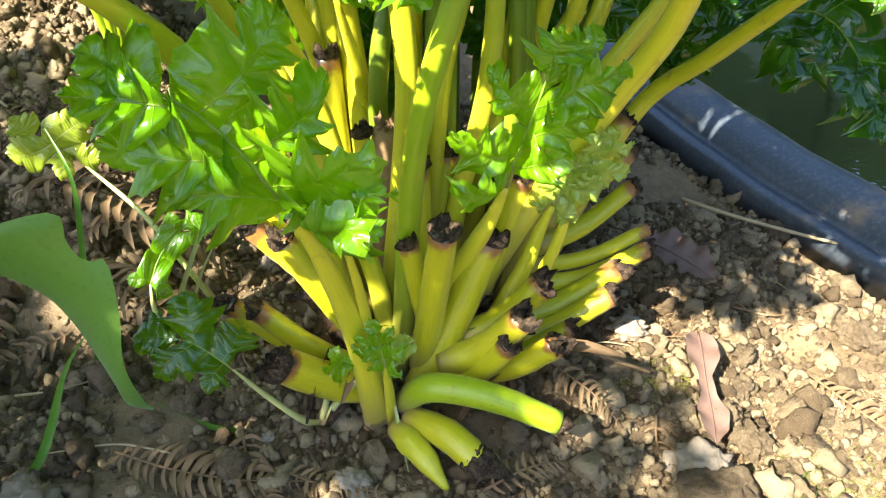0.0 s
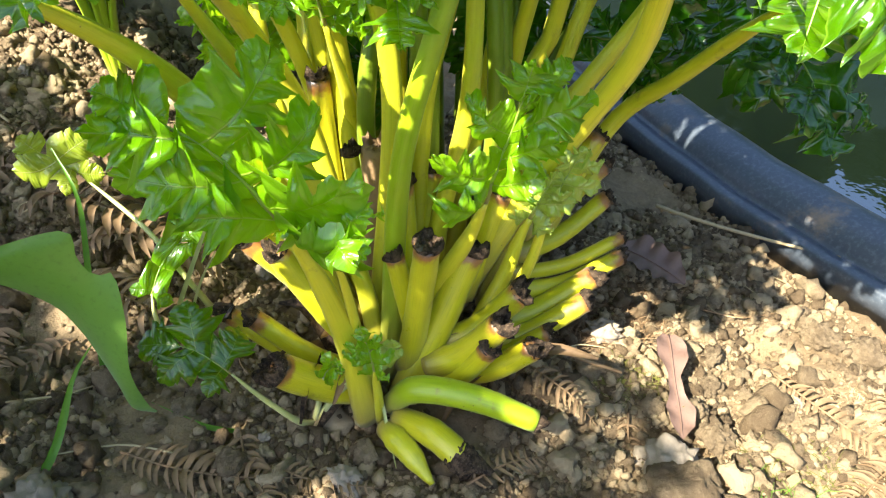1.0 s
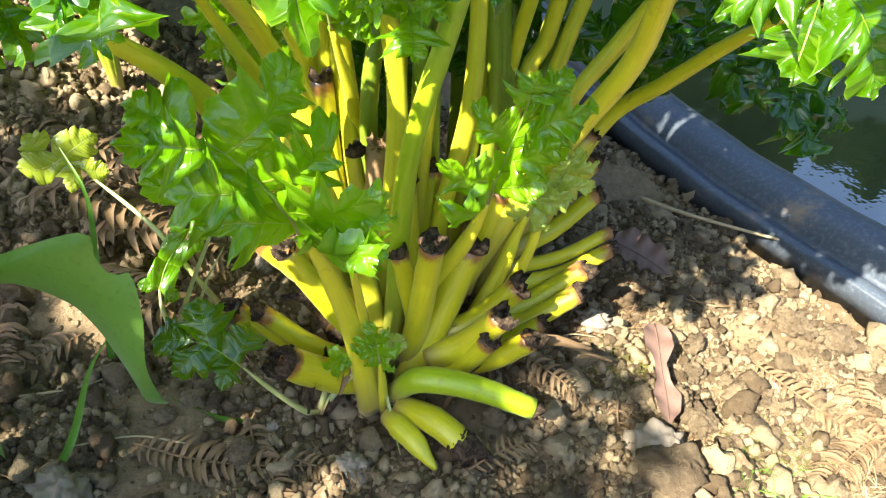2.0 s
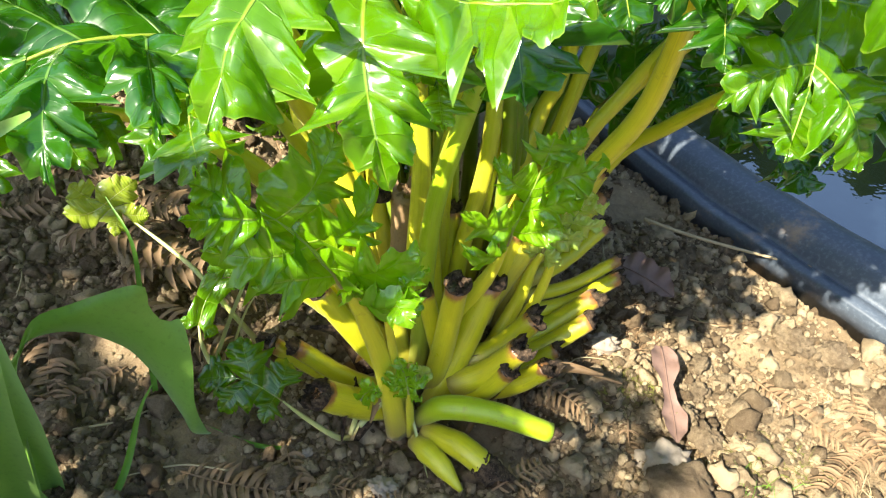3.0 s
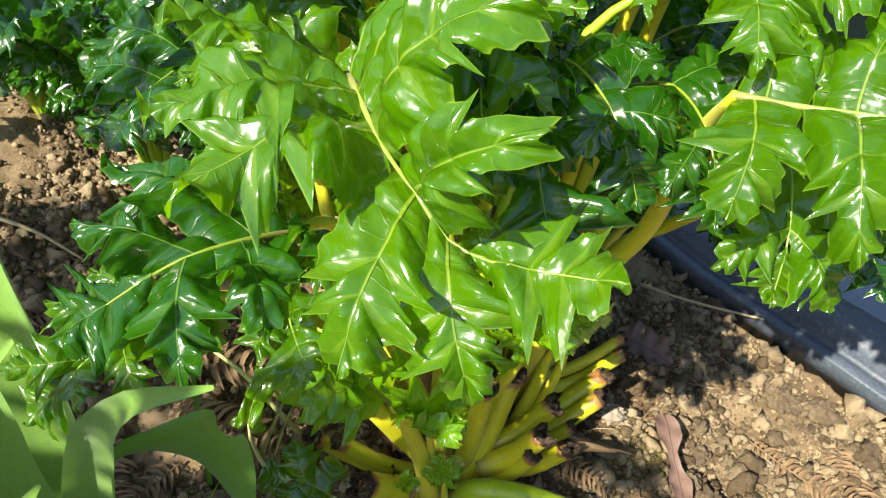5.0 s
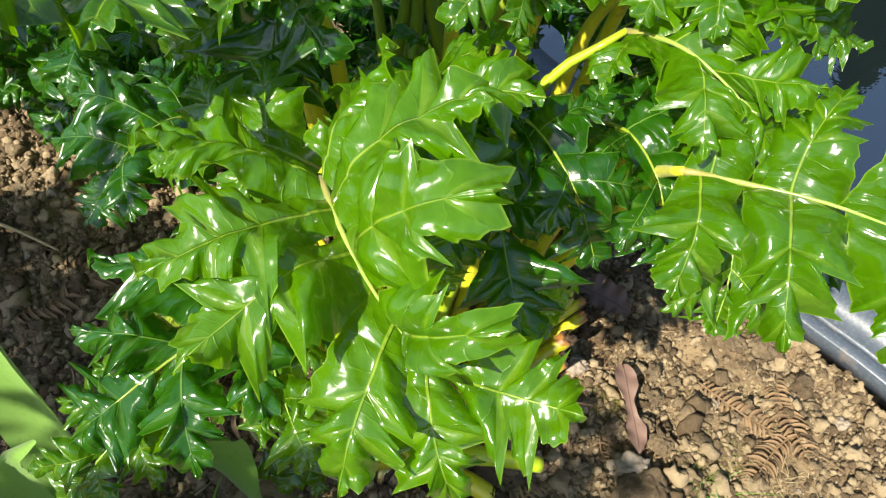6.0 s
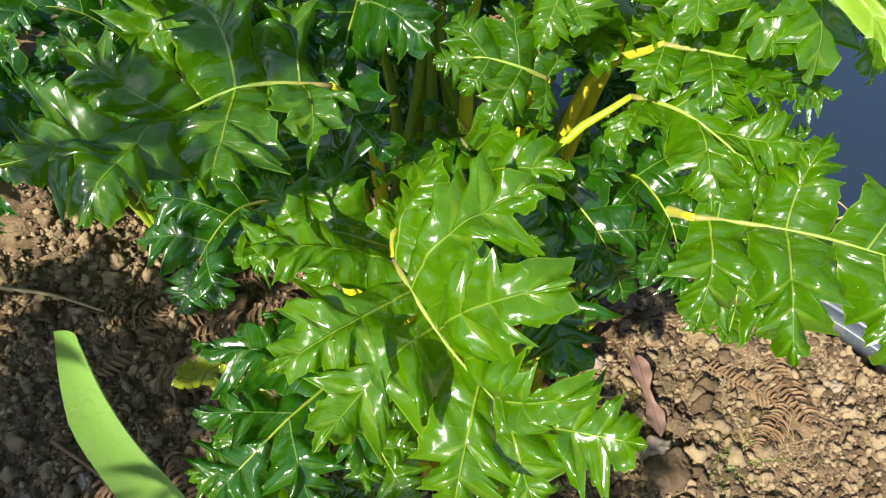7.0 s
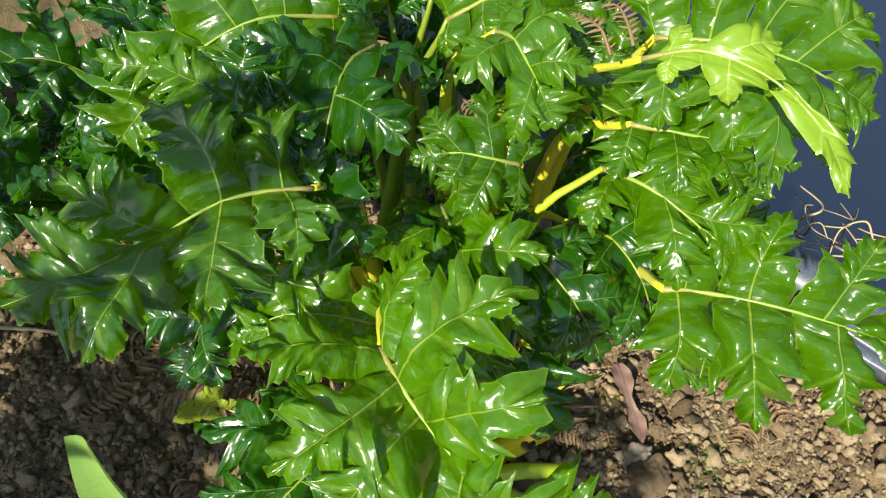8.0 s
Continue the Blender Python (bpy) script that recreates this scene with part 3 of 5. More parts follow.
rim = tagged(part("pond_rim", build_rim(), LINER), "black plastic pond rim, dusty and smeared with dried mud", "pond rim", kind="structure")
water_pts = [tuple(EDGE[i] + EDGE_N[i] * 0.09 + np.array((0, 0, -0.07))) for i in range(0, LOOP, 3)]
water = part("water", (water_pts, [tuple(range(len(water_pts)))], None), WATER)
tagged(water, "still dark pond water reflecting the sky", "water", kind="structure")


def build_backdrop():
    """The garden's hedges all round, far behind everything."""
    rng = np.random.default_rng(5)
    n, verts, faces = 160, [], []
    for k in range(n):
        a = 2 * math.pi * k / n
        tall = 0.45 + 0.75 * max(0.0, math.cos(a - 0.9)) ** 0.7
        for j, z in enumerate((-0.5, 1.4 * tall, 3.0 * tall, 4.3 * tall, 5.0 * tall)):
            r = 11 + rng.normal(0, 0.35) + 0.25 * j
            verts.append((r * math.cos(a), r * math.sin(a), z + (rng.normal(0, 0.5) if j > 2 else 0)))
    for k in range(n):
        for j in range(4):
            a, b = k * 5 + j, ((k + 1) % n) * 5 + j
            faces.append((a, b, b + 1, a + 1))
    return verts, faces, None


HEDGE = plain_material("hedge", (0.003, 0.008, 0.002), (0.012, 0.024, 0.005), 0.9, 3.0, 14.0, 1.0, Specular_IOR_Level=0.05)
tagged(part("backdrop", build_backdrop(), HEDGE), "distant dark green garden hedge", "hedge", kind="structure")


TREE_LEAF = plain_material("tree_leaf", (0.010, 0.028, 0.006), (0.04, 0.08, 0.015), 0.5, 20.0, 90.0, 0.3)


def build_shade_caster():
    """An unseen small tree, added off to one side so that its shade falls on part of the bed."""
    rng = np.random.default_rng(17)
    th = thing("shade_caster", (-1.52, -0.56, 0.1), "unseen dark green leafy tree added to cast shade", "tree")
    base = np.array((-1.52, -0.56, 0.0))
    part("trunk", tube([base, base + (0.03, 0.0, 0.6), base + (0.1, 0.02, 1.2)], [0.035, 0.028, 0.02], 12, 8, 0, 0.05, 2), WOOD_DRY, th)
    pieces = []
    # leaf clumps, each set where its shade should land on bed or leaves
    for c, r, n in (((-1.31, -0.57, 1.5), 0.27, 270), ((-1.58, -0.24, 1.5), 0.3, 250), ((-1.6, -0.01, 1.5), 0.25, 260), ((-1.32, -0.18, 2.0), 0.14, 18), ((-1.04, -0.66, 1.7), 0.18, 120), ((-1.08, -0.48, 1.5), 0.12, 55), ((-1.07, -0.52, 1.72), 0.09, 60), ((-1.09, 0.03, 1.72), 0.13, 14), ((-1.17, -0.32, 1.5), 0.14, 60), ((-1.4, -0.02, 1.5), 0.2, 50), ((-0.7, 0.17, 1.55), 0.17, 22)):
        part("limb", tube([base + (0.1, 0.02, 1.15), (np.array(c) + base + (0.1, 0.02, 1.15)) / 2 + (0, 0, 0.05), c], [0.016, 0.011, 0.005], 10, 7, 0, 0.05, n), WOOD_DRY, th)
        for k in range(n):
            d = unit(rng.normal(0, 1, 3)) * r * rng.random() ** 0.45
            p = np.array(c) + d * (1, 1, 0.9)
            g = unit(rng.normal(0, 1, 3) + np.array((0, 0, -0.2)))
            ln = rng.uniform(0.06, 0.11)
            pieces.append(blade([p, p + g * ln * 0.5, p + g * ln + np.array((0, 0, -0.015))], tuple(rng.normal(0, 1, 3)), [0.01, ln * 0.5, ln * 0.42, 0.002], 0.1, k, 3, 4))
    part("crown", join(*pieces), TREE_LEAF, th)


build_shade_caster()

# ---------------------------------------------------------------- the large plant
plant = thing("acanthus_plant", (0.05, 0.60, 0.03), "large glossy green acanthus with thick yellow-green stalks beside a pond", "plant")
stalk_seed = [100]


def grow(stalk_points, leaf_points, normal, half, lobes=4, r=0.012, leaf_mat=None, stalk_mat=None, owner=None, label="", **shape):
    """A stalk and the leaf that it carries."""
    stalk_seed[0] += 1
    seed = stalk_seed[0]
    owner = owner or plant
    lr = 0.27 * r
    pts = list(stalk_points) + [leaf_points[0]]
    st = part("stalk", tube(pts, [r * 1.25, r, r * 0.92, r * 0.75, lr * 1.1], 26, 12, 0.22, 0.012, seed), stalk_mat or STALK, owner)
    part("leaf", lobed_leaf(leaf_points, normal, half, lobes, seed, **shape), leaf_mat or LEAF, st, label)
    c, _ = spline(leaf_points, 20)
    c = c - 0.25 * lr * unit(np.array(normal, dtype=float))[None]
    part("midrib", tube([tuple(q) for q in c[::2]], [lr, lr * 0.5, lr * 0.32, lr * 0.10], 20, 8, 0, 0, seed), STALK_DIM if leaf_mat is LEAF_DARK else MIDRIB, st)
    return st


# the big leaves that lean out towards the open side
grow([(-0.008, 0.61, 0.053), (-0.002, 0.625, 0.163), (0.019, 0.675, 0.375), (0.0, 0.675, 0.512), (-0.05, 0.60, 0.664)],
     [(-0.07, 0.519, 0.721), (-0.062, 0.476, 0.728), (-0.052, 0.439, 0.717), (-0.028, 0.382, 0.704), (0.002, 0.351, 0.678), (0.085, 0.294, 0.695)],
     (-0.35, -0.2, 0.92), 0.14, 4, 0.012, crumple=1.5, tipfrom=0.66, depth=0.66, fine=1.6, endwide=0.50,
     ribs=[(0.02, (-0.208, 0.533, 0.757), 0.34), (0.147, (-0.195, 0.423, 0.744), 0.42), (0.277, (-0.172, 0.353, 0.728), 0.38), (0.487, (-0.085, 0.288, 0.644), 0.40), (0.605, (-0.004, 0.283, 0.612), 0.42),
           (0.02, (0.01, 0.575, 0.79), 0.34), (0.14, (0.074, 0.484, 0.81), 0.38), (0.30, (0.046, 0.38, 0.827), 0.36), (0.49, (0.034, 0.311, 0.787), 0.30)])
grow([(-0.026, 0.643, 0.072), (-0.075, 0.708, 0.311), (-0.11, 0.667, 0.446), (-0.12, 0.597, 0.52)],
     [(-0.13, 0.51, 0.58), (-0.16, 0.475, 0.605), (-0.205, 0.445, 0.615), (-0.25, 0.42, 0.605), (-0.305, 0.395, 0.58)],
     (-0.1, -0.35, 0.93), 0.11, 4, 0.013, LEAF_DARK, crumple=1.5, tipfrom=0.6, fine=1.2,
     ribs=[(0.05, (-0.215, 0.555, 0.64), 0.38), (0.22, (-0.286, 0.532, 0.64), 0.36), (0.45, (-0.29, 0.465, 0.642), 0.34),
           (0.05, (-0.09, 0.43, 0.60), 0.38), (0.28, (-0.14, 0.375, 0.59), 0.38), (0.48, (-0.20, 0.35, 0.57), 0.36)])
grow([(-0.047, 0.632, 0.063), (-0.09, 0.60, 0.30), (-0.132, 0.535, 0.45), (-0.175, 0.49, 0.525)],
     [(-0.21, 0.457, 0.559), (-0.245, 0.42, 0.577), (-0.281, 0.384, 0.57), (-0.329, 0.364, 0.532)],
     (-0.1, -0.5, 0.85), 0.065, 4, 0.0145, LEAF, crumple=1.3, droop=0.4, fold=0.4)
grow([(-0.007, 0.578, 0.044), (-0.02, 0.605, 0.174), (-0.052, 0.617, 0.275), (-0.09, 0.609, 0.397)],
     [(-0.117, 0.502, 0.564), (-0.137, 0.446, 0.583), (-0.126, 0.39, 0.59), (-0.108, 0.334, 0.587)],
     (-0.1, -0.35, 0.9), 0.056, 3, 0.010, LEAF, crumple=1.4)
grow([(-0.002, 0.583, 0.044), (0.007, 0.587, 0.11), (0.027, 0.607, 0.323), (0.066, 0.61, 0.468), (0.14, 0.64, 0.67)],
     [(0.221, 0.632, 0.744), (0.240, 0.595, 0.757), (0.259, 0.559, 0.757), (0.29, 0.515, 0.732), (0.322, 0.472, 0.68)],
     (0.15, -0.30, 0.95), 0.09, 4, 0.012, None, STALK_GREEN, crumple=1.5, tipfrom=0.58, depth=0.34, fine=1.4, endwide=0.52,
     ribs=[(0.10, (0.175, 0.56, 0.735), 0.36), (0.36, (0.232, 0.475, 0.724), 0.40), (0.06, (0.31, 0.61, 0.775), 0.36), (0.24, (0.345, 0.555, 0.785), 0.38), (0.44, (0.324, 0.487, 0.777), 0.40)])
grow([(0.079, 0.647, 0.109), (0.174, 0.669, 0.274), (0.221, 0.67, 0.351), (0.255, 0.64, 0.445), (0.25, 0.57, 0.609)],
     [(0.231, 0.493, 0.698), (0.272, 0.475, 0.695), (0.333, 0.427, 0.703), (0.40, 0.375, 0.692), (0.46, 0.335, 0.66)],
     (0.0, -0.35, 0.92), 0.13, 4, 0.0135, crumple=1.5, tipfrom=0.66, fine=1.4,
     depth=0.84, ribs=[(0.05, (0.197, 0.403, 0.639), 0.38), (0.30, (0.262, 0.337, 0.645), 0.32), (0.60, (0.347, 0.305, 0.643), 0.32),
           (0.08, (0.285, 0.555, 0.735), 0.36), (0.30, (0.362, 0.50, 0.765), 0.38), (0.55, (0.44, 0.45, 0.745), 0.38)])
grow([(0.109, 0.676, 0.106), (0.187, 0.741, 0.286), (0.246, 0.752, 0.366), (0.292, 0.723, 0.451)],
     [(0.322, 0.564, 0.609), (0.316, 0.513, 0.606), (0.301, 0.463, 0.569), (0.284, 0.43, 0.516)],
     (0.05, -0.75, 0.55), 0.10, 3, 0.011, crumple=1.2)
grow([(0.171, 0.715, 0.103), (0.274, 0.788, 0.266), (0.335, 0.749, 0.354), (0.374, 0.681, 0.44)],
     [(0.398, 0.609, 0.504), (0.414, 0.57, 0.515), (0.429, 0.518, 0.507), (0.437, 0.462, 0.47)],
     (0.1, -0.4, 0.9), 0.10, 3, 0.012, LEAF_DARK)
grow([(-0.016, 0.673, 0.07), (-0.045, 0.766, 0.297), (-0.05, 0.79, 0.457), (-0.05, 0.74, 0.70)],
     [(-0.085, 0.645, 0.835), (-0.155, 0.642, 0.858), (-0.226, 0.625, 0.856), (-0.285, 0.595, 0.872), (-0.345, 0.572, 0.89)],
     (-0.10, -0.30, 0.95), 0.12, 4, 0.012, crumple=1.5, tipfrom=0.60, depth=0.66, fine=1.4,
     ribs=[(0.10, (-0.115, 0.555, 0.845), 0.40), (0.30, (-0.20, 0.521, 0.854), 0.42), (0.52, (-0.292, 0.515, 0.865), 0.40),
           (0.10, (-0.13, 0.74, 0.89), 0.38), (0.30, (-0.20, 0.725, 0.92), 0.38), (0.50, (-0.283, 0.672, 0.925), 0.38)])
grow([(-0.016, 0.693, 0.069), (-0.065, 0.797, 0.303), (-0.074, 0.816, 0.507)],
     [(-0.112, 0.711, 0.755), (-0.128, 0.743, 0.804), (-0.136, 0.804, 0.841), (-0.127, 0.878, 0.867)],
     (0.15, -0.65, 0.7), 0.11, 4, 0.011)
grow([(0.036, 0.652, 0.07), (0.047, 0.707, 0.315), (0.074, 0.724, 0.437), (0.13, 0.676, 0.669)],
     [(0.121, 0.629, 0.797), (0.092, 0.627, 0.821), (0.056, 0.638, 0.834), (0.012, 0.648, 0.832)],
     (-0.15, -0.5, 0.85), 0.065, 3, 0.011)
grow([(0.035, 0.73, 0.056), (0.053, 0.776, 0.304), (0.085, 0.808, 0.603), (0.104, 0.812, 0.773)],
     [(0.145, 0.763, 0.855), (0.149, 0.725, 0.875), (0.151, 0.674, 0.869), (0.153, 0.62, 0.847)],
     (-0.2, -0.3, 0.95), 0.085, 3, 0.012)
grow([(0.087, 0.691, 0.066), (0.172, 0.798, 0.327), (0.198, 0.806, 0.388), (0.232, 0.754, 0.662)],
     [(0.245, 0.633, 0.803), (0.301, 0.598, 0.799), (0.352, 0.578, 0.783), (0.406, 0.553, 0.752)],
     (0.05, -0.4, 0.9), 0.075, 4, 0.012)
grow([(0.107, 0.711, 0.065), (0.215, 0.81, 0.348), (0.281, 0.808, 0.618)],
     [(0.284, 0.682, 0.865), (0.346, 0.632, 0.876), (0.407, 0.593, 0.856), (0.476, 0.55, 0.806)],
     (0.0, -0.35, 0.94), 0.125, 4, 0.012)
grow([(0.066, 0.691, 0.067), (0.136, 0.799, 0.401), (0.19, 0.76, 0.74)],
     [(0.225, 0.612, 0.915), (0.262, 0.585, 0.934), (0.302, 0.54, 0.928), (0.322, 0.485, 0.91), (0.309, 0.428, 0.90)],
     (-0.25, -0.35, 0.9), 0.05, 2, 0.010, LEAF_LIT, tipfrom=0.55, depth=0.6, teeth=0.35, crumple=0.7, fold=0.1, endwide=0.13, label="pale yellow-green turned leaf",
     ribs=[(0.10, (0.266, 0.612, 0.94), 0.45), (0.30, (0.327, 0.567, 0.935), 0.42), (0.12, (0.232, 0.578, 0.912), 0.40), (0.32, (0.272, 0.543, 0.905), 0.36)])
grow([(-0.03, 0.72, 0.06), (-0.07, 0.80, 0.40), (-0.09, 0.74, 0.70)],
     [(-0.127, 0.69, 0.803), (-0.12, 0.715, 0.859), (-0.118, 0.735, 0.9), (-0.1, 0.755, 0.934)],
     (0.05, -0.7, 0.7), 0.08, 4, 0.012, LEAF_DARK, crumple=1.3, tipfrom=0.66, depth=0.62, fine=1.2,
     ribs=[(0.15, (-0.151, 0.69, 0.901), 0.42), (0.42, (-0.148, 0.72, 0.926), 0.40), (0.10, (-0.064, 0.67, 0.851), 0.38), (0.28, (-0.064, 0.7, 0.86), 0.40), (0.50, (-0.089, 0.745, 0.888), 0.40)])

# leaves added in the shade below them, mostly in the darkened LEAF_DARK
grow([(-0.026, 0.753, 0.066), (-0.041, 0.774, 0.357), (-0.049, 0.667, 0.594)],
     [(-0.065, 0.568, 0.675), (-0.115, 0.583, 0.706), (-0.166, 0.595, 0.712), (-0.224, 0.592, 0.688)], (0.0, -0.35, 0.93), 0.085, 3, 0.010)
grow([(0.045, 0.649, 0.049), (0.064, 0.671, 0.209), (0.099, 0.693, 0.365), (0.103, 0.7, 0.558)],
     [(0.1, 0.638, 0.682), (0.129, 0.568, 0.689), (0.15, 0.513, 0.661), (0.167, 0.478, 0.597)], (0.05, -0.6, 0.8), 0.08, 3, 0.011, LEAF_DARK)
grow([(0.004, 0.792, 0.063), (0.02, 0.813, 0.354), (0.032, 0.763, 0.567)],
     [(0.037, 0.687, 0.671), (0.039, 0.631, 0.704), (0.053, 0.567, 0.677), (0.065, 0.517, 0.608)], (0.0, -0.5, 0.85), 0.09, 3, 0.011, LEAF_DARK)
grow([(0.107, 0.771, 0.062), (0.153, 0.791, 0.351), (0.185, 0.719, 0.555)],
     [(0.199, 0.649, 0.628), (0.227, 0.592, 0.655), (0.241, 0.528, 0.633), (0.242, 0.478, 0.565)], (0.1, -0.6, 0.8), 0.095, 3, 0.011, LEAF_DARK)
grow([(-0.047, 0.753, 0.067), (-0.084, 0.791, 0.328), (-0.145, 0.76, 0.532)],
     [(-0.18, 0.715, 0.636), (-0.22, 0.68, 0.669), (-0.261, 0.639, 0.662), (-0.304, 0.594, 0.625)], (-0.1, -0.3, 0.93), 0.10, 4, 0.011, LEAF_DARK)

# young crumpled leaves low in the clump
grow([(-0.022, 0.53, 0.04), (-0.033, 0.525, 0.177), (-0.048, 0.51, 0.276)],
     [(-0.064, 0.50, 0.335), (-0.085, 0.492, 0.39), (-0.108, 0.485, 0.43), (-0.135, 0.475, 0.46), (-0.17, 0.468, 0.488)],
     (0.15, -0.5, 0.85), 0.085, 4, 0.0135, LEAF_YOUNG, crumple=1.4, tipfrom=0.72, fine=1.3, depth=0.5,
     ribs=[(0.10, (-0.135, 0.445, 0.395), 0.42), (0.35, (-0.168, 0.448, 0.435), 0.42), (0.58, (-0.178, 0.445, 0.468), 0.40),
           (0.04, (0.004, 0.43, 0.375), 0.46), (0.20, (0.012, 0.45, 0.420), 0.44), (0.38, (-0.022, 0.50, 0.455), 0.44), (0.58, (-0.06, 0.545, 0.49), 0.42)])
grow([(-0.013, 0.538, 0.047), (-0.02, 0.527, 0.178), (-0.024, 0.504, 0.28)],
     [(-0.030, 0.49, 0.325), (-0.022, 0.465, 0.355), (-0.008, 0.448, 0.375), (0.01, 0.43, 0.365)],
     (0.2, -0.55, 0.8), 0.05, 3, 0.006, LEAF_YOUNG, crumple=1.4, back=30, droop=0.5, fold=0.45, wide=0.45)
grow([(0.026, 0.587, 0.073), (0.05, 0.612, 0.146), (0.095, 0.605, 0.245)],
     [(0.111, 0.60, 0.293), (0.125, 0.592, 0.353), (0.137, 0.583, 0.405), (0.146, 0.575, 0.455)],
     (-0.2, -0.9, 0.35), 0.07, 4, 0.0125, LEAF_YOUNG, crumple=1.4, tipfrom=0.74, fine=1.3, depth=0.55,
     ribs=[(0.06, (0.064, 0.557, 0.320), 0.44), (0.28, (0.058, 0.568, 0.372), 0.44), (0.52, (0.090, 0.595, 0.415), 0.42),
           (0.15, (0.165, 0.565, 0.350), 0.42), (0.34, (0.182, 0.568, 0.385), 0.42), (0.54, (0.205, 0.583, 0.418), 0.42), (0.70, (0.182, 0.598, 0.445), 0.40)])
grow([(0.086, 0.609, 0.06), (0.135, 0.641, 0.145), (0.156, 0.65, 0.207)],
     [(0.166, 0.649, 0.235), (0.173, 0.647, 0.257), (0.18, 0.644, 0.277), (0.19, 0.643, 0.302)],
     (-0.1, -0.95, 0.2), 0.045, 3, 0.0115, LEAF_PALE, crumple=1.3, back=30, label="pale folded young leaf")
grow([(0.107, 0.619, 0.059), (0.163, 0.642, 0.156), (0.183, 0.652, 0.226)],
     [(0.191, 0.653, 0.256), (0.199, 0.652, 0.281), (0.209, 0.653, 0.303), (0.224, 0.655, 0.32)],
     (0.1, -0.9, 0.4), 0.04, 3, 0.008, LEAF_PALE, crumple=1.3, back=30)
grow([(-0.007, 0.527, 0.037), (-0.006, 0.52, 0.098)],
     [(-0.006, 0.511, 0.143), (-0.008, 0.51, 0.169), (-0.011, 0.51, 0.191), (-0.016, 0.511, 0.209)],
     (0.0, -0.95, 0.25), 0.03, 3, 0.006, LEAF_YOUNG, crumple=1.5, back=30)
grow([(-0.085, 0.533, 0.029), (-0.075, 0.532, 0.069)],
     [(-0.065, 0.53, 0.111), (-0.06, 0.527, 0.124), (-0.051, 0.524, 0.137), (-0.04, 0.52, 0.147)],
     (-0.1, -0.85, 0.5), 0.026, 2, 0.004, LEAF_YOUNG, STEM_PALE, crumple=1.8, back=20)
grow([(-0.085, 0.534, 0.029), (-0.046, 0.534, 0.088)],
     [(-0.015, 0.535, 0.112), (-0.003, 0.535, 0.122), (0.009, 0.536, 0.142), (0.012, 0.538, 0.161)],
     (0.2, -0.9, 0.3), 0.022, 2, 0.004, LEAF_PALE, STEM_PALE, teeth=0.3, depth=0.25)

# leaves between and behind the stalks
for sp, lp, nn, hf, mt in (
    ([(-0.026, 0.733, 0.067), (-0.035, 0.764, 0.287)], [(-0.048, 0.724, 0.43), (-0.05, 0.691, 0.477), (-0.06, 0.653, 0.495), (-0.076, 0.611, 0.482)], (0.0, -0.5, 0.85), 0.07, LEAF_YOUNG),
    ([(0.004, 0.732, 0.066), (0.016, 0.743, 0.287)], [(0.025, 0.686, 0.45), (0.028, 0.647, 0.492), (0.033, 0.602, 0.499), (0.037, 0.558, 0.471)], (0.0, -0.5, 0.85), 0.06, LEAF_YOUNG),
    ([(-0.057, 0.713, 0.069), (-0.111, 0.834, 0.205)], [(-0.147, 0.889, 0.304), (-0.175, 0.878, 0.366), (-0.193, 0.864, 0.407), (-0.222, 0.847, 0.429)], (0.1, -0.7, 0.7), 0.09, LEAF_YOUNG),
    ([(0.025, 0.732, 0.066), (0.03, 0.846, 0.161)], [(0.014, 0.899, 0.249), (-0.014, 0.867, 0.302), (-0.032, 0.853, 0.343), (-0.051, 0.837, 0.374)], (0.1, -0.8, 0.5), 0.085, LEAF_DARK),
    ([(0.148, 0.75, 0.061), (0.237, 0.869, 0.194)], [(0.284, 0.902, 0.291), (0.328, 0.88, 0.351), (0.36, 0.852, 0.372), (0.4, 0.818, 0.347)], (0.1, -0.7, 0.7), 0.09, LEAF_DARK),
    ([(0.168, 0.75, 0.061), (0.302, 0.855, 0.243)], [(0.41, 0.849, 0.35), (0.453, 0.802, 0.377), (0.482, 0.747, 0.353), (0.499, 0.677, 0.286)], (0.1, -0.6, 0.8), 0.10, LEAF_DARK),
    ([(0.066, 0.731, 0.065), (0.114, 0.851, 0.198)], [(0.14, 0.905, 0.295), (0.154, 0.883, 0.356), (0.176, 0.858, 0.397), (0.188, 0.832, 0.428)], (0.0, -0.8, 0.5), 0.09, LEAF_DARK),
):
    grow(sp, lp, nn, hf, 4, 0.010, mt, crumple=1.6, fold=0.25)

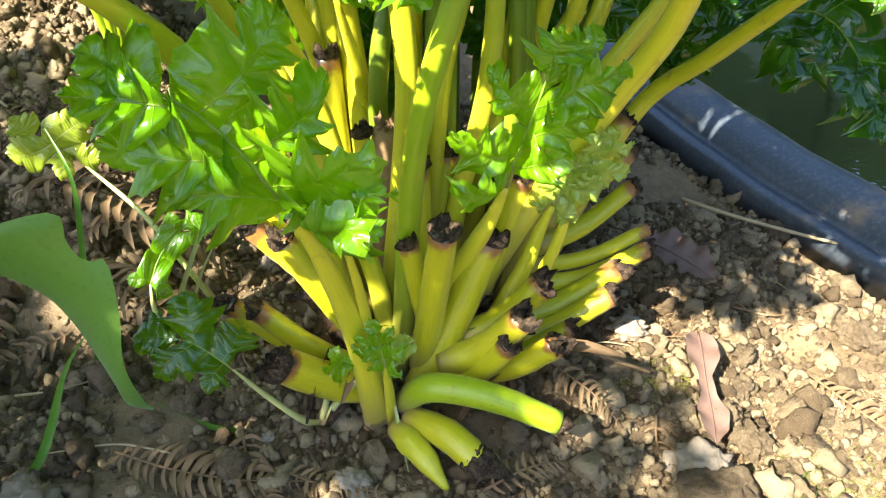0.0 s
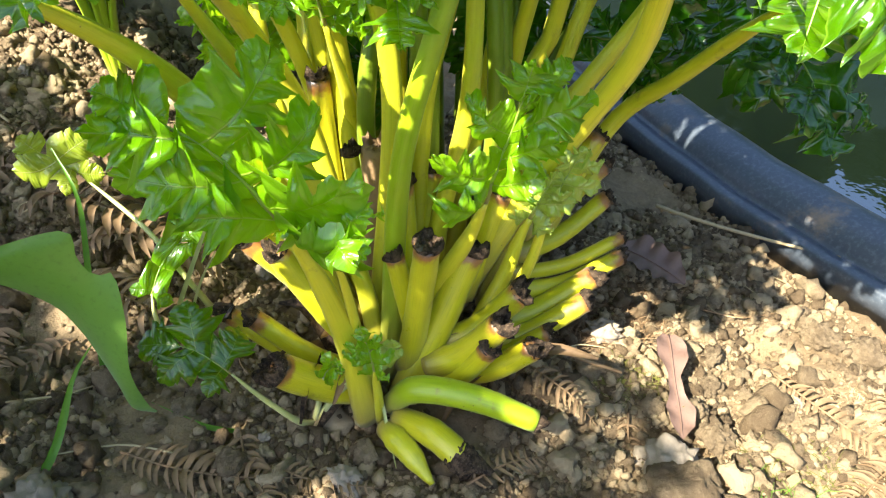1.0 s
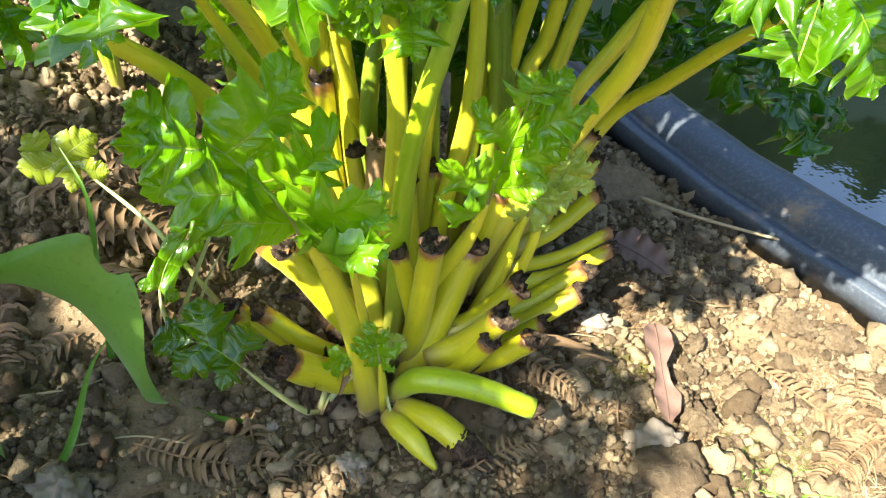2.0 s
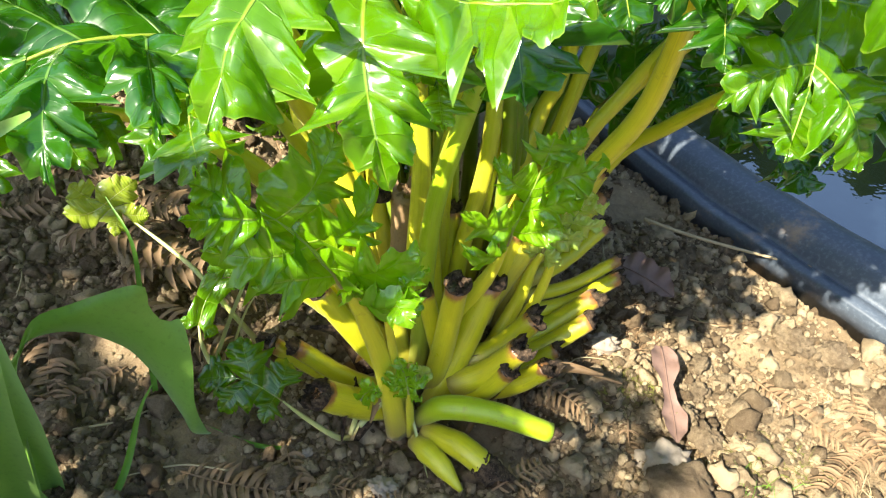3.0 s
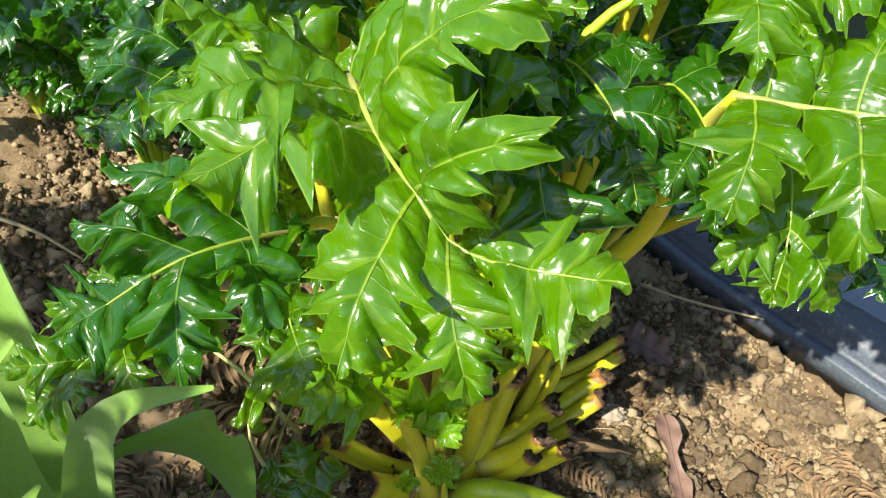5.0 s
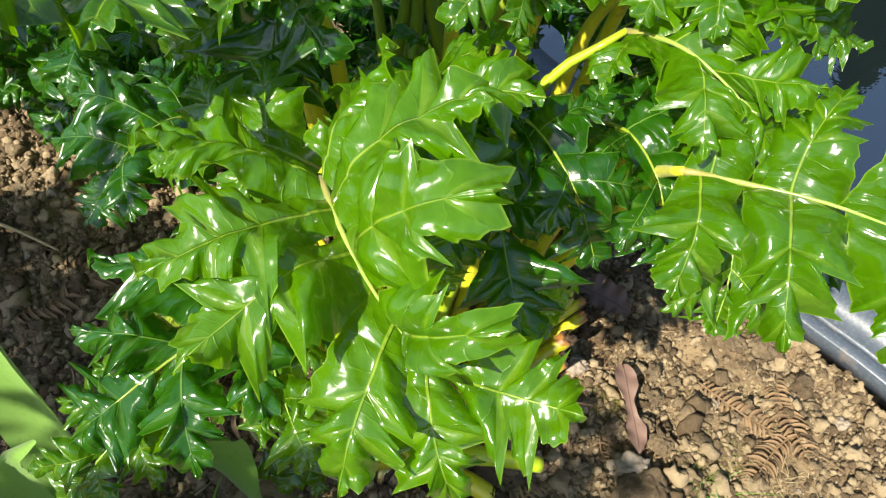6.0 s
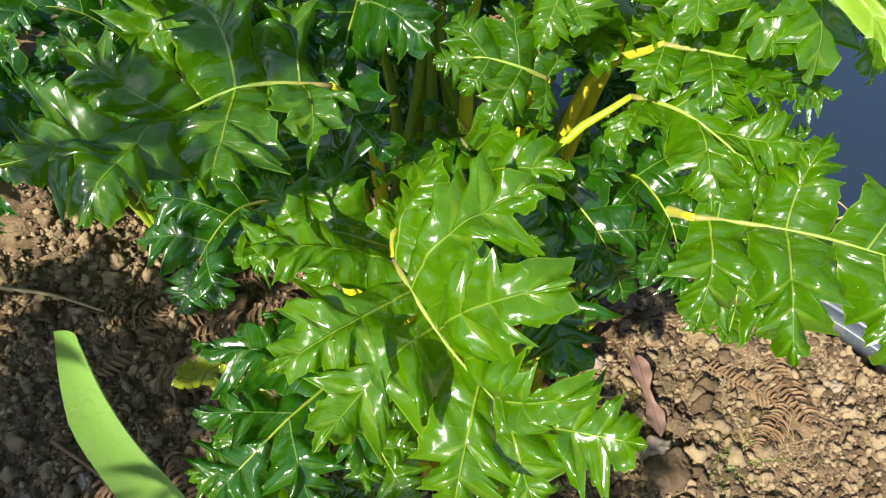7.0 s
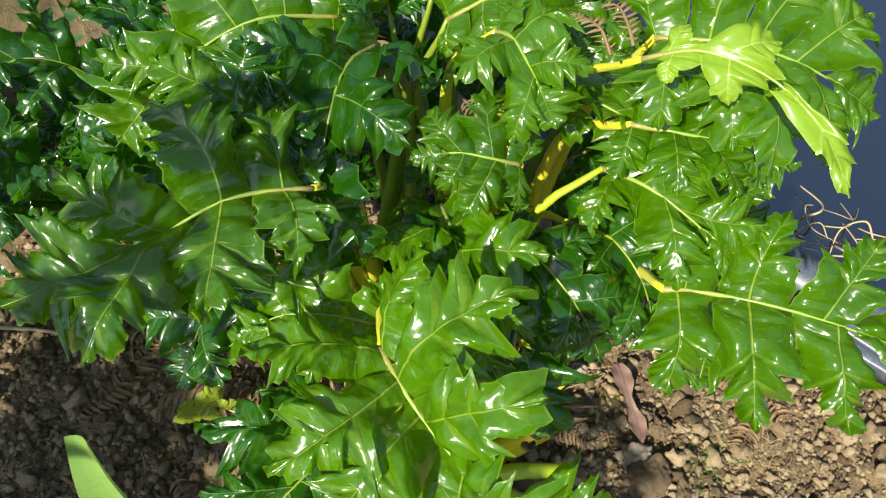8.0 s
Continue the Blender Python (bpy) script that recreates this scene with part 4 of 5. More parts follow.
# more stalks with leaves round the sides of the crown
for sp, lp, hf, mt in (
    ([(0.119, 0.663, 0.087), (0.197, 0.723, 0.303), (0.264, 0.738, 0.41), (0.316, 0.711, 0.511)], [(0.339, 0.678, 0.562), (0.373, 0.643, 0.603), (0.404, 0.604, 0.614), (0.444, 0.559, 0.585)], 0.09, LEAF),
    ([(0.128, 0.73, 0.063), (0.214, 0.828, 0.327), (0.271, 0.874, 0.444)], [(0.306, 0.893, 0.512), (0.35, 0.9, 0.561), (0.401, 0.88, 0.57), (0.461, 0.854, 0.53)], 0.09, LEAF_DARK),
    ([(-0.036, 0.693, 0.07), (-0.083, 0.801, 0.257), (-0.095, 0.862, 0.405), (-0.102, 0.905, 0.564)], [(-0.108, 0.897, 0.645), (-0.137, 0.863, 0.687), (-0.177, 0.825, 0.701), (-0.23, 0.781, 0.674)], 0.10, LEAF),
    ([(-0.057, 0.673, 0.071), (-0.127, 0.786, 0.289), (-0.15, 0.849, 0.447)], [(-0.166, 0.841, 0.528), (-0.204, 0.817, 0.571), (-0.245, 0.789, 0.584), (-0.298, 0.745, 0.557)], 0.09, LEAF_DARK),
):
    grow(sp, lp, (0.0, -0.4, 0.9), hf, 4, 0.012, mt, crumple=1.4, fold=0.25)

# brown dried leaf bases left between the stalks
rng = np.random.default_rng(77)
for k in range(16):
    x, y = 0.04 + rng.normal(0, 0.085), 0.57 + abs(rng.normal(0, 0.05))
    a, ln = rng.uniform(-2.6, 0.0) if k % 2 else rng.uniform(-3.1, 3.1), rng.uniform(0.06, 0.13)
    d = np.array((math.cos(a), math.sin(a), 0.0))
    p = np.array((x, y, 0.04 + 0.05 * rng.random()))
    part("dry_sheath", blade([p, p + d * ln * 0.4 + (0, 0, 0.05 * rng.random()), p + d * ln + (0, 0, rng.uniform(-0.02, 0.05))], (rng.normal(0, 0.4), -0.5, 0.8),
                             [0.02, 0.018, 0.012, 0.003], 0.5, k, 5, 8, 0.2), FERN_DRY if k % 3 else CHAR, plant, "brown dried leaf base")

# crown of filling leaves behind and between
rng = np.random.default_rng(21)
for k in range(34):
    ring = k % 3
    az = 2 * math.pi * (k * 0.381966) + 0.4
    cx, cy = 0.06, 0.88
    rad = (0.10, 0.24, 0.34)[ring] * rng.uniform(0.85, 1.15)
    z0 = (0.80, 0.70, 0.52)[ring] + rng.uniform(-0.05, 0.06)
    dx, dy = math.cos(az), math.sin(az)
    if (dy < -0.2 and ring == 2) or (dx < -0.45 and ring > 0 and dy < 0.75):
        continue
    bx, by = cx + dx * rad * 0.6, cy + dy * rad * 0.75
    if by < 0.62 and abs(bx - 0.05) < 0.25:
        by = 0.76 + 0.1 * rng.random()
    if ring == 0 and k % 2:
        continue
    ln = rng.uniform(0.22, 0.32)
    drop = rng.uniform(0.0, 0.12)
    lp = [(bx, by, z0), (bx + dx * ln * 0.33, by + dy * ln * 0.33, z0 + 0.035), (bx + dx * ln * 0.67, by + dy * ln * 0.67, z0 + 0.02 - drop * 0.4),
          (bx + dx * ln, by + dy * ln, z0 - 0.03 - drop)]
    sx, sy = 0.05 + dx * 0.08, 0.82 + dy * 0.06
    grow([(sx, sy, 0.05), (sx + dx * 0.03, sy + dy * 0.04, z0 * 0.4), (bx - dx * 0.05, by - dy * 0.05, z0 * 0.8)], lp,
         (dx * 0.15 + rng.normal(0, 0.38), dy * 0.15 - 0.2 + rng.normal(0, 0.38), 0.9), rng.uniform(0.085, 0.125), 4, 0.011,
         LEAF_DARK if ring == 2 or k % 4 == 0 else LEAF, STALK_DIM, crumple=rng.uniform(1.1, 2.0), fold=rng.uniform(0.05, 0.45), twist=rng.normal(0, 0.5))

# cut-back stalks round the base: base, end, radius
CUTS = [
    ((0.026, 0.577, 0.074), (0.054, 0.558, 0.275), 0.0149), ((0.019, 0.558, 0.045), (0.1, 0.621, 0.216), 0.0182),
    ((0.068, 0.59, 0.097), (0.155, 0.594, 0.175), 0.0154), ((0.052, 0.563, 0.089), (0.131, 0.549, 0.172), 0.016),
    ((0.056, 0.555, 0.064), (0.118, 0.538, 0.147), 0.0132), ((0.087, 0.566, 0.072), (0.168, 0.55, 0.132), 0.0143),
    ((0.118, 0.633, 0.083), (0.258, 0.682, 0.116), 0.0154), ((0.107, 0.611, 0.07), (0.244, 0.645, 0.11), 0.0138),
    ((0.097, 0.599, 0.06), (0.194, 0.612, 0.091), 0.011), ((-0.021, 0.56, 0.061), (-0.114, 0.522, 0.137), 0.0198),
    ((-0.025, 0.58, 0.095), (-0.109, 0.599, 0.233), 0.0143), ((-0.034, 0.618, 0.114), (-0.144, 0.618, 0.24), 0.0149),
    ((-0.026, 0.571, 0.065), (-0.147, 0.584, 0.152), 0.0121), ((-0.027, 0.575, 0.055), (-0.178, 0.593, 0.15), 0.011),
    ((0.14, 0.666, 0.106), (0.303, 0.723, 0.114), 0.0116), ((0.141, 0.679, 0.126), (0.306, 0.745, 0.128), 0.0094),
    ((0.153, 0.691, 0.145), (0.284, 0.771, 0.174), 0.0121), ((0.164, 0.714, 0.163), (0.281, 0.796, 0.208), 0.0132),
    ((0.028, 0.617, 0.112), (0.024, 0.662, 0.279), 0.0143), ((0.09, 0.639, 0.129), (0.136, 0.672, 0.257), 0.0138),
    ((0.039, 0.66, 0.129), (0.055, 0.705, 0.268), 0.0143), ((-0.064, 0.722, 0.129), (-0.072, 0.771, 0.352), 0.0143),
    ((-0.044, 0.639, 0.113), (-0.176, 0.665, 0.248), 0.0149), ((0.131, 0.719, 0.124), (0.186, 0.756, 0.256), 0.0138),
    ((0.173, 0.732, 0.152), (0.265, 0.783, 0.263), 0.0132), ((0.038, 0.577, 0.114), (0.017, 0.587, 0.237), 0.011),
]
for i, (a, b, r) in enumerate(CUTS):
    a, b = np.array(a), np.array(b)
    mid = (a + b) / 2 + np.array((0, 0, -0.10 * np.linalg.norm(b - a) * (1 if b[2] < 0.2 else 0.3)))
    st = part("cut_stalk", tube([a, mid, b], [r * 1.15, r * 1.05, r, r * 0.96], 16, 14, 0.2, 0.018, 300 + i), STALK_CUT, plant)
    part("charred_end", charred_end(b, b - mid, r, 400 + i), CHAR, st, "blackened frayed cut end")

# three stalks lying on the soil in front
st = part("fallen_stalk", tube([(0.004, 0.539, 0.051), (0.037, 0.52, 0.101), (0.099, 0.505, 0.103), (0.165, 0.489, 0.082)], [0.012, 0.0155, 0.0145, 0.0125], 22, 14, 0.15, 0.01, 61), STALK_GREEN, plant)
part("charred_end", charred_end((0.167, 0.488, 0.081), (0.066, -0.012, -0.02), 0.010, 62), CHAR, st)
st = part("fallen_stalk", tube([(0.014, 0.523, 0.047), (0.056, 0.485, 0.067), (0.091, 0.454, 0.056)], [0.014, 0.0165, 0.0155], 18, 14, 0.15, 0.015, 63), STALK_CUT, plant)
part("charred_end", charred_end((0.094, 0.451, 0.054), (0.035, -0.028, -0.012), 0.0165, 64), CHAR, st)
part("burnt_tip", tube([(0.075, 0.468, 0.061), (0.086, 0.459, 0.058), (0.097, 0.448, 0.054)], [0.0158, 0.0172, 0.0168, 0.012], 14, 16, 0.1, 0.045, 164), CHAR, st, "blackened burnt tip")
part("fallen_stalk", tube([(-0.002, 0.512, 0.043), (0.025, 0.476, 0.054), (0.053, 0.442, 0.039)], [0.011, 0.0145, 0.012, 0.003], 18, 14, 0.3, 0.03, 65), STALK, plant)

# a bent stalk with a withered, torn leaf end
grow([(-0.044, 0.639, 0.113), (-0.089, 0.656, 0.234), (-0.137, 0.66, 0.29), (-0.179, 0.655, 0.289)],
     [(-0.205, 0.644, 0.28), (-0.214, 0.641, 0.294), (-0.216, 0.64, 0.319), (-0.211, 0.638, 0.344)], (0.6, -0.7, 0.2), 0.03, 2, 0.0115, LEAF_YELLOW, STALK_GREEN, depth=0.4)

# woody stump of an old flower stem
stump = part("dry_stump", tube([(-0.016, 0.648, 0.071), (-0.008, 0.667, 0.191), (0, 0.683, 0.31)], [0.021, 0.0185, 0.0185], 22, 18, 0, 0.05, 66), WOOD_DRY, plant, "brown dried hollow flower stem")
part("splintered_top", charred_end((0, 0.683, 0.31), (0.0, -0.01, 0.1), 0.0175, 67), WOOD_DRY, stump)
part("splintered_top", charred_end((-0.031, 0.684, 0.306), (-0.01, -0.01, 0.1), 0.012, 68), CHAR, stump)

# ---------------------------------------------------------------- small plants beside it
def seedling(label, stalk_points, leaf_points, normal, half, lobes, leaf_mat, r=0.0035, **shape):
    base = stalk_points[0]
    th = thing("acanthus_seedling", base, label, "seedling", "young plants in the soil")
    grow(stalk_points, leaf_points, normal, half, lobes, r, leaf_mat, STEM_PALE, th, **shape)
    return th


seedling("young acanthus leaf, dark green, on a pale creeping stalk", [(-0.084, 0.53, 0.03), (-0.10, 0.518, 0.05), (-0.128, 0.505, 0.11)],
         [(-0.150, 0.50, 0.155), (-0.180, 0.508, 0.180), (-0.210, 0.512, 0.188), (-0.243, 0.514, 0.184)], (0.0, -0.55, 0.84), 0.055, 2, LEAF, depth=0.30, teeth=0.6, crumple=0.6, tipfrom=0.55,
         ribs=[(0.12, (-0.148, 0.545, 0.178), 0.5), (0.40, (-0.195, 0.55, 0.214), 0.5), (0.10, (-0.170, 0.474, 0.150), 0.5), (0.42, (-0.217, 0.485, 0.160), 0.48)])
seedling("yellowing lobed seedling leaf on a pale stalk", [(-0.205, 0.64, 0.09), (-0.24, 0.655, 0.149), (-0.287, 0.69, 0.199)],
         [(-0.373, 0.745, 0.243), (-0.392, 0.742, 0.262), (-0.408, 0.738, 0.280), (-0.42, 0.735, 0.300)], (0.05, -0.75, 0.65), 0.055, 2, LEAF_YELLOW, depth=0.28, teeth=0.45, crumple=0.5, tipfrom=0.6,
         ribs=[(0.06, (-0.338, 0.742, 0.243), 0.48), (0.35, (-0.352, 0.768, 0.280), 0.5), (0.10, (-0.378, 0.712, 0.232), 0.4), (0.35, (-0.446, 0.738, 0.252), 0.5)])
seedling("small curled seedling leaf, mid green", [(-0.252, 0.593, 0.061), (-0.27, 0.612, 0.121)],
         [(-0.273, 0.627, 0.15), (-0.262, 0.65, 0.174), (-0.24, 0.672, 0.192), (-0.214, 0.688, 0.196)], (0.3, -0.6, 0.7), 0.035, 2, LEAF_YOUNG, depth=0.3, teeth=0.3)

# ---------------------------------------------------------------- tulips
tulip = thing("tulip", (-0.40, 0.42, ground_height(-0.40, 0.42)), "green tulip with broad waxy leaves and a closed bud", "tulip")
def sheet(one, other, steps=48, across=11, cup=0.1):
    """A leaf stretched between its two edges."""
    a, b = spline(one, steps)[0], spline(other, steps)[0]
    verts, uvs = [], []
    t = unit(np.gradient((a + b) / 2, axis=0))
    up = unit(np.cross(t, b - a))
    for i in range(steps + 1):
        for k in range(across):
            q = k / (across - 1)
            verts.append(a[i] * (1 - q) + b[i] * q + up[i] * cup * np.linalg.norm(b[i] - a[i]) * 4 * q * (1 - q))
            uvs.append((q, i / steps))
    return verts, [(i * across + k, i * across + k + 1, (i + 1) * across + k + 1, (i + 1) * across + k) for i in range(steps) for k in range(across - 1)], uvs


part("leaf", sheet([(-0.41, 0.417, 0.084), (-0.402, 0.468, 0.232), (-0.378, 0.498, 0.299), (-0.336, 0.511, 0.314), (-0.27, 0.525, 0.324), (-0.266, 0.52, 0.296), (-0.255, 0.517, 0.277),
                    (-0.238, 0.518, 0.277), (-0.232, 0.497, 0.236), (-0.239, 0.482, 0.182), (-0.245, 0.495, 0.116), (-0.248, 0.51, 0.084)],
                   [(-0.431, 0.417, 0.085), (-0.424, 0.466, 0.213), (-0.395, 0.494, 0.271), (-0.348, 0.507, 0.279), (-0.31, 0.517, 0.243), (-0.291, 0.513, 0.212), (-0.277, 0.503, 0.183),
                    (-0.263, 0.491, 0.149), (-0.259, 0.49, 0.116), (-0.254, 0.511, 0.08)], 60, 11, -0.10), TULIP, tulip, "arched leaf with a torn notch in its edge")
part("leaf", blade([(-0.405, 0.387, 0.086), (-0.368, 0.385, 0.286), (-0.296, 0.357, 0.486), (-0.225, 0.312, 0.605), (-0.148, 0.277, 0.660)],
                   [(0.5, -0.8, 0.1), (0.3, -0.8, 0.3), (0.1, -0.6, 0.8)], [0.024, 0.038, 0.042, 0.032, 0.003], 0.25, 5), TULIP, tulip)
part("leaf", blade([(-0.415, 0.44, 0.083), (-0.405, 0.46, 0.28), (-0.388, 0.479, 0.45), (-0.384, 0.496, 0.58), (-0.374, 0.508, 0.66), (-0.356, 0.518, 0.741)],
                   [(0.3, -0.9, 0.1), (-0.2, -0.85, 0.4), (-0.4, -0.6, 0.6)], [0.035, 0.065, 0.082, 0.08, 0.066, 0.026], 0.25, 6), TULIP, tulip)
part("leaf", blade([(-0.415, 0.417, 0.085), (-0.465, 0.408, 0.298), (-0.477, 0.371, 0.461), (-0.441, 0.324, 0.562)],
                   [(0.5, -0.6, 0.3), (0.3, -0.6, 0.6)], [0.03, 0.05, 0.052, 0.04, 0.004], 0.25, 7), TULIP, tulip)
for pts, ups, ws in (
    ([(-0.41, 0.37, 0.07), (-0.405, 0.335, 0.28), (-0.365, 0.32, 0.44), (-0.315, 0.325, 0.51)], [(0.6, -0.6, 0.3), (0.2, -0.6, 0.7)], [0.03, 0.052, 0.055, 0.04, 0.004]),
    ([(-0.43, 0.41, 0.07), (-0.425, 0.41, 0.34), (-0.385, 0.41, 0.52), (-0.33, 0.40, 0.585)], [(0.7, -0.6, 0.2), (0.4, -0.5, 0.7)], [0.03, 0.048, 0.055, 0.042, 0.004]),
    ([(-0.40, 0.36, 0.07), (-0.37, 0.29, 0.26), (-0.31, 0.235, 0.40), (-0.24, 0.20, 0.47)], [(0.3, -0.8, 0.4), (0.0, -0.5, 0.8)], [0.03, 0.045, 0.048, 0.036, 0.004]),
):
    part("leaf", blade(pts, ups, ws, 0.25, int(abs(pts[3][0]) * 100)), TULIP, tulip)
BUD, BUD_TIP = np.array((-0.296, 0.237, 0.492)), np.array((-0.233, 0.270, 0.520))
part("stem", tube([(-0.405, 0.397, 0.07), (-0.39, 0.31, 0.26), (-0.345, 0.235, 0.43), tuple(BUD)], [0.006, 0.0055, 0.005], 18, 10, 0, 0.01, 9), TULIP, tulip)
for k in range(6):
    ax = unit(BUD_TIP - BUD)
    a = math.pi * k / 3 + 0.4
    q = np.array((math.cos(a), math.sin(a), 0.4 * math.sin(a + 1)))
    q = unit(q - ax * np.dot(q, ax))
    w = 0.0155 if k % 2 else 0.0175
    part("petal", blade([BUD, BUD + q * w * 0.85 + ax * 0.014, BUD + q * w + ax * 0.034, BUD + q * w * 0.6 + ax * 0.056, BUD_TIP + q * 0.001], tuple(q), [0.010, 0.033, 0.036, 0.026, 0.003], -0.30, k), TULIP_BUD, tulip)


# ---------------------------------------------------------------- litter: ferns, dead leaves, twigs, grass
def fern(at, heading, length, width, pinnae, seed, lift=0.0, curl=0.3):
    """A dry fern frond lying on the soil: a bent rachis with curled leaflets on both sides."""
    rng = np.random.default_rng(seed)
    pts = []
    for s in (0, 0.33, 0.67, 1.0):
        a = heading + curl * (s - 0.5) * rng.uniform(0.4, 1.2)
        x, y = at[0] + math.cos(a) * length * s, at[1] + math.sin(a) * length * s
        base = soil_at(x, y) if len(at) == 2 else at[2]
        pts.append((x, y, base + 0.007 + lift * math.sin(math.pi * s) + 0.006 * rng.random()))
    c, _ = spline(pts, pinnae)
    t = unit(np.gradient(c, axis=0))
    pieces = [tube(pts, [0.0017, 0.0013, 0.0006], 14, 6, 0, 0.05, seed)]
    for i in range(1, pinnae):
        w = width * math.sin(math.pi * (0.16 + 0.84 * i / pinnae)) ** 0.8
        for sgn in (-1, 1):
            if rng.random() < 0.08:
                continue
            lat = unit(np.cross(t[i], (0, 0, 1))) * sgn
            d = unit(lat * 0.95 + t[i] * rng.uniform(0.15, 0.45))
            ww = w * rng.uniform(0.75, 1.1)
            z = rng.normal(0, 0.22)
            cu = rng.uniform(-0.5, 0.2)
            pieces.append(blade([c[i], c[i] + d * ww * 0.5 + np.array((0, 0, (0.25 + z) * ww * 0.4)), c[i] + d * ww + t[i] * ww * 0.18 + np.array((0, 0, (z + cu) * ww * 0.5))],
                                (rng.normal(0, 0.3), rng.normal(0, 0.3), 1), [ww * 0.17, ww * 0.25, ww * 0.19, 0.0008], 0.3, i, 3, 5))
    th = part("dry_fern_frond", join(*pieces), FERN_DRY)
    return tagged(th, "dry brown fern frond lying on the soil", "fern frond", "dry fern fronds")


for args in (((-0.52, 0.83), -0.35, 0.26, 0.050, 20, 1, 0.07), ((-0.42, 0.76), -0.15, 0.22, 0.048, 20, 2, 0.06), ((-0.40, 0.70), -0.5, 0.20, 0.045, 18, 21, 0.05), ((-0.46, 0.90), -0.1, 0.24, 0.045, 20, 22, 0.05), ((-0.28, 0.47), -0.2, 0.20, 0.030, 22, 3),
             ((-0.16, 0.50), -1.2, 0.14, 0.028, 16, 4), ((-0.12, 0.465), -0.3, 0.12, 0.022, 14, 5), ((0.17, 0.60), -0.9, 0.11, 0.022, 14, 6, 0.02),
             ((0.09, 0.44), 0.35, 0.10, 0.020, 12, 7, 0.03), ((0.50, 0.62), -0.9, 0.20, 0.030, 24, 8), ((0.62, 0.50), -2.6, 0.19, 0.028, 22, 9),
             ((-0.65, 0.85), 0.5, 0.22, 0.04, 22, 10), ((-0.62, 0.98), -0.2, 0.26, 0.042, 22, 11), ((-0.50, 0.70), -1.3, 0.20, 0.036, 20, 12),
             ((-0.38, 0.62), -2.3, 0.18, 0.036, 18, 13), ((-0.36, 1.02), 0.3, 0.22, 0.04, 20, 14), ((-0.7, 0.7), -0.6, 0.2, 0.034, 20, 15),
             ((0.29, 0.55), -1.7, 0.07, 0.018, 10, 16), ((-0.30, 0.92), -0.8, 0.2, 0.036, 18, 17), ((0.66, 0.62), -1.9, 0.2, 0.034, 20, 18)):
    fern(args[0], *args[1:])
for at, hd, ln, sd in (((0.186, 0.6, 0.935), 1.65, 0.062, 31), ((0.206, 0.6, 0.935), 1.45, 0.058, 32), ((0.091, 0.716, 0.809), -1.3, 0.08, 33), ((-0.123, 0.931, 0.744), 0.05, 0.22, 34), ((0.011, 0.912, 0.761), -1.2, 0.14, 35)):
    ob = fern(at, hd, ln, 0.012 if ln < 0.07 else 0.02 if ln < 0.1 else 0.03, 12 if ln < 0.1 else 18, sd, 0.01)
    ob["label"] = "dry brown fern frond caught among the green leaves"


def dead_leaf(points, normal, widths, label, seed):
    ob = part("dead_leaf", blade(points, normal, widths, 0.16, seed, 13, 40, 0.07), LEAF_DEAD)
    tagged(ob, label, "dead leaf", "dead leaves on the soil")
    part("midrib", tube([tuple(np.array(p) + np.array((0, 0, 0.001))) for p in points], [0.0014, 0.001, 0.0006], 14, 6, 0, 0.02, seed), LEAF_DEAD, ob)


dead_leaf([(0.364, 0.660, 0.030), (0.358, 0.625, 0.034), (0.351, 0.580, 0.030), (0.346, 0.535, 0.026), (0.336, 0.497, 0.034)], (0.05, -0.1, 1), [0.016, 0.040, 0.036, 0.015, 0.018, 0.034, 0.030, 0.004],
          "narrow pinkish-brown dead leaf, waisted, on the soil", 71)
dead_leaf([(0.335, 0.838, 0.035), (0.365, 0.815, 0.034), (0.395, 0.79, 0.028), (0.418, 0.765, 0.022)], (0.1, -0.1, 1), [0.012, 0.055, 0.078, 0.062, 0.07, 0.045, 0.004], "broad greyish-brown dead leaf, torn at the edge", 72)


def twig(points, r, mat=WOOD_DRY, name="twig", label="thin dry brown twig on the soil", category="twig"):
    ob = part(name, tube(points, [r, r * 0.85, r * 0.5], 20, 7, 0, 0.08, int(abs(points[0][0]) * 1000)), mat)
    return tagged(ob, label, category, "twigs and straw")


twig([(0.442, 0.999, -0.008), (0.514, 0.943, -0.005), (0.617, 0.891, -0.008), (0.719, 0.844, -0.008)], 0.0035, STRAW, "root", "pale exposed root crossing the soil", "root")
twig([(-0.667, 0.737, 0.186), (-0.587, 0.65, 0.148), (-0.526, 0.545, 0.122)], 0.004)
twig([(-0.755, 1.032, 0.265), (-0.664, 1.006, 0.233), (-0.584, 0.969, 0.192)], 0.004, STRAW)
twig([(0.17, 0.612, 0.083), (0.23, 0.602, 0.056), (0.286, 0.589, 0.04)], 0.004, WOOD_DRY)
rng = np.random.default_rng(8)
for k in range(46):
    x, y = rng.uniform(-0.7, 0.7), rng.uniform(0.33, 1.15)
    if pond_side(x, y) > -0.05 or (abs(x - 0.05) < 0.16 and 0.5 < y < 0.8):
        continue
    a, ln = rng.uniform(0, 6.28), rng.uniform(0.03, 0.12)
    pts = [(x + math.cos(a + 0.5 * (s - 0.5)) * ln * s, y + math.sin(a + 0.5 * (s - 0.5)) * ln * s) for s in (0, 0.5, 1)]
    twig([(px, py, soil_at(px, py) + 0.006 + 0.006 * rng.random()) for px, py in pts], rng.uniform(0.0006, 0.0016), STRAW if k % 3 else WOOD_DRY, "straw", "thin pale dry stalk on the soil", "straw")


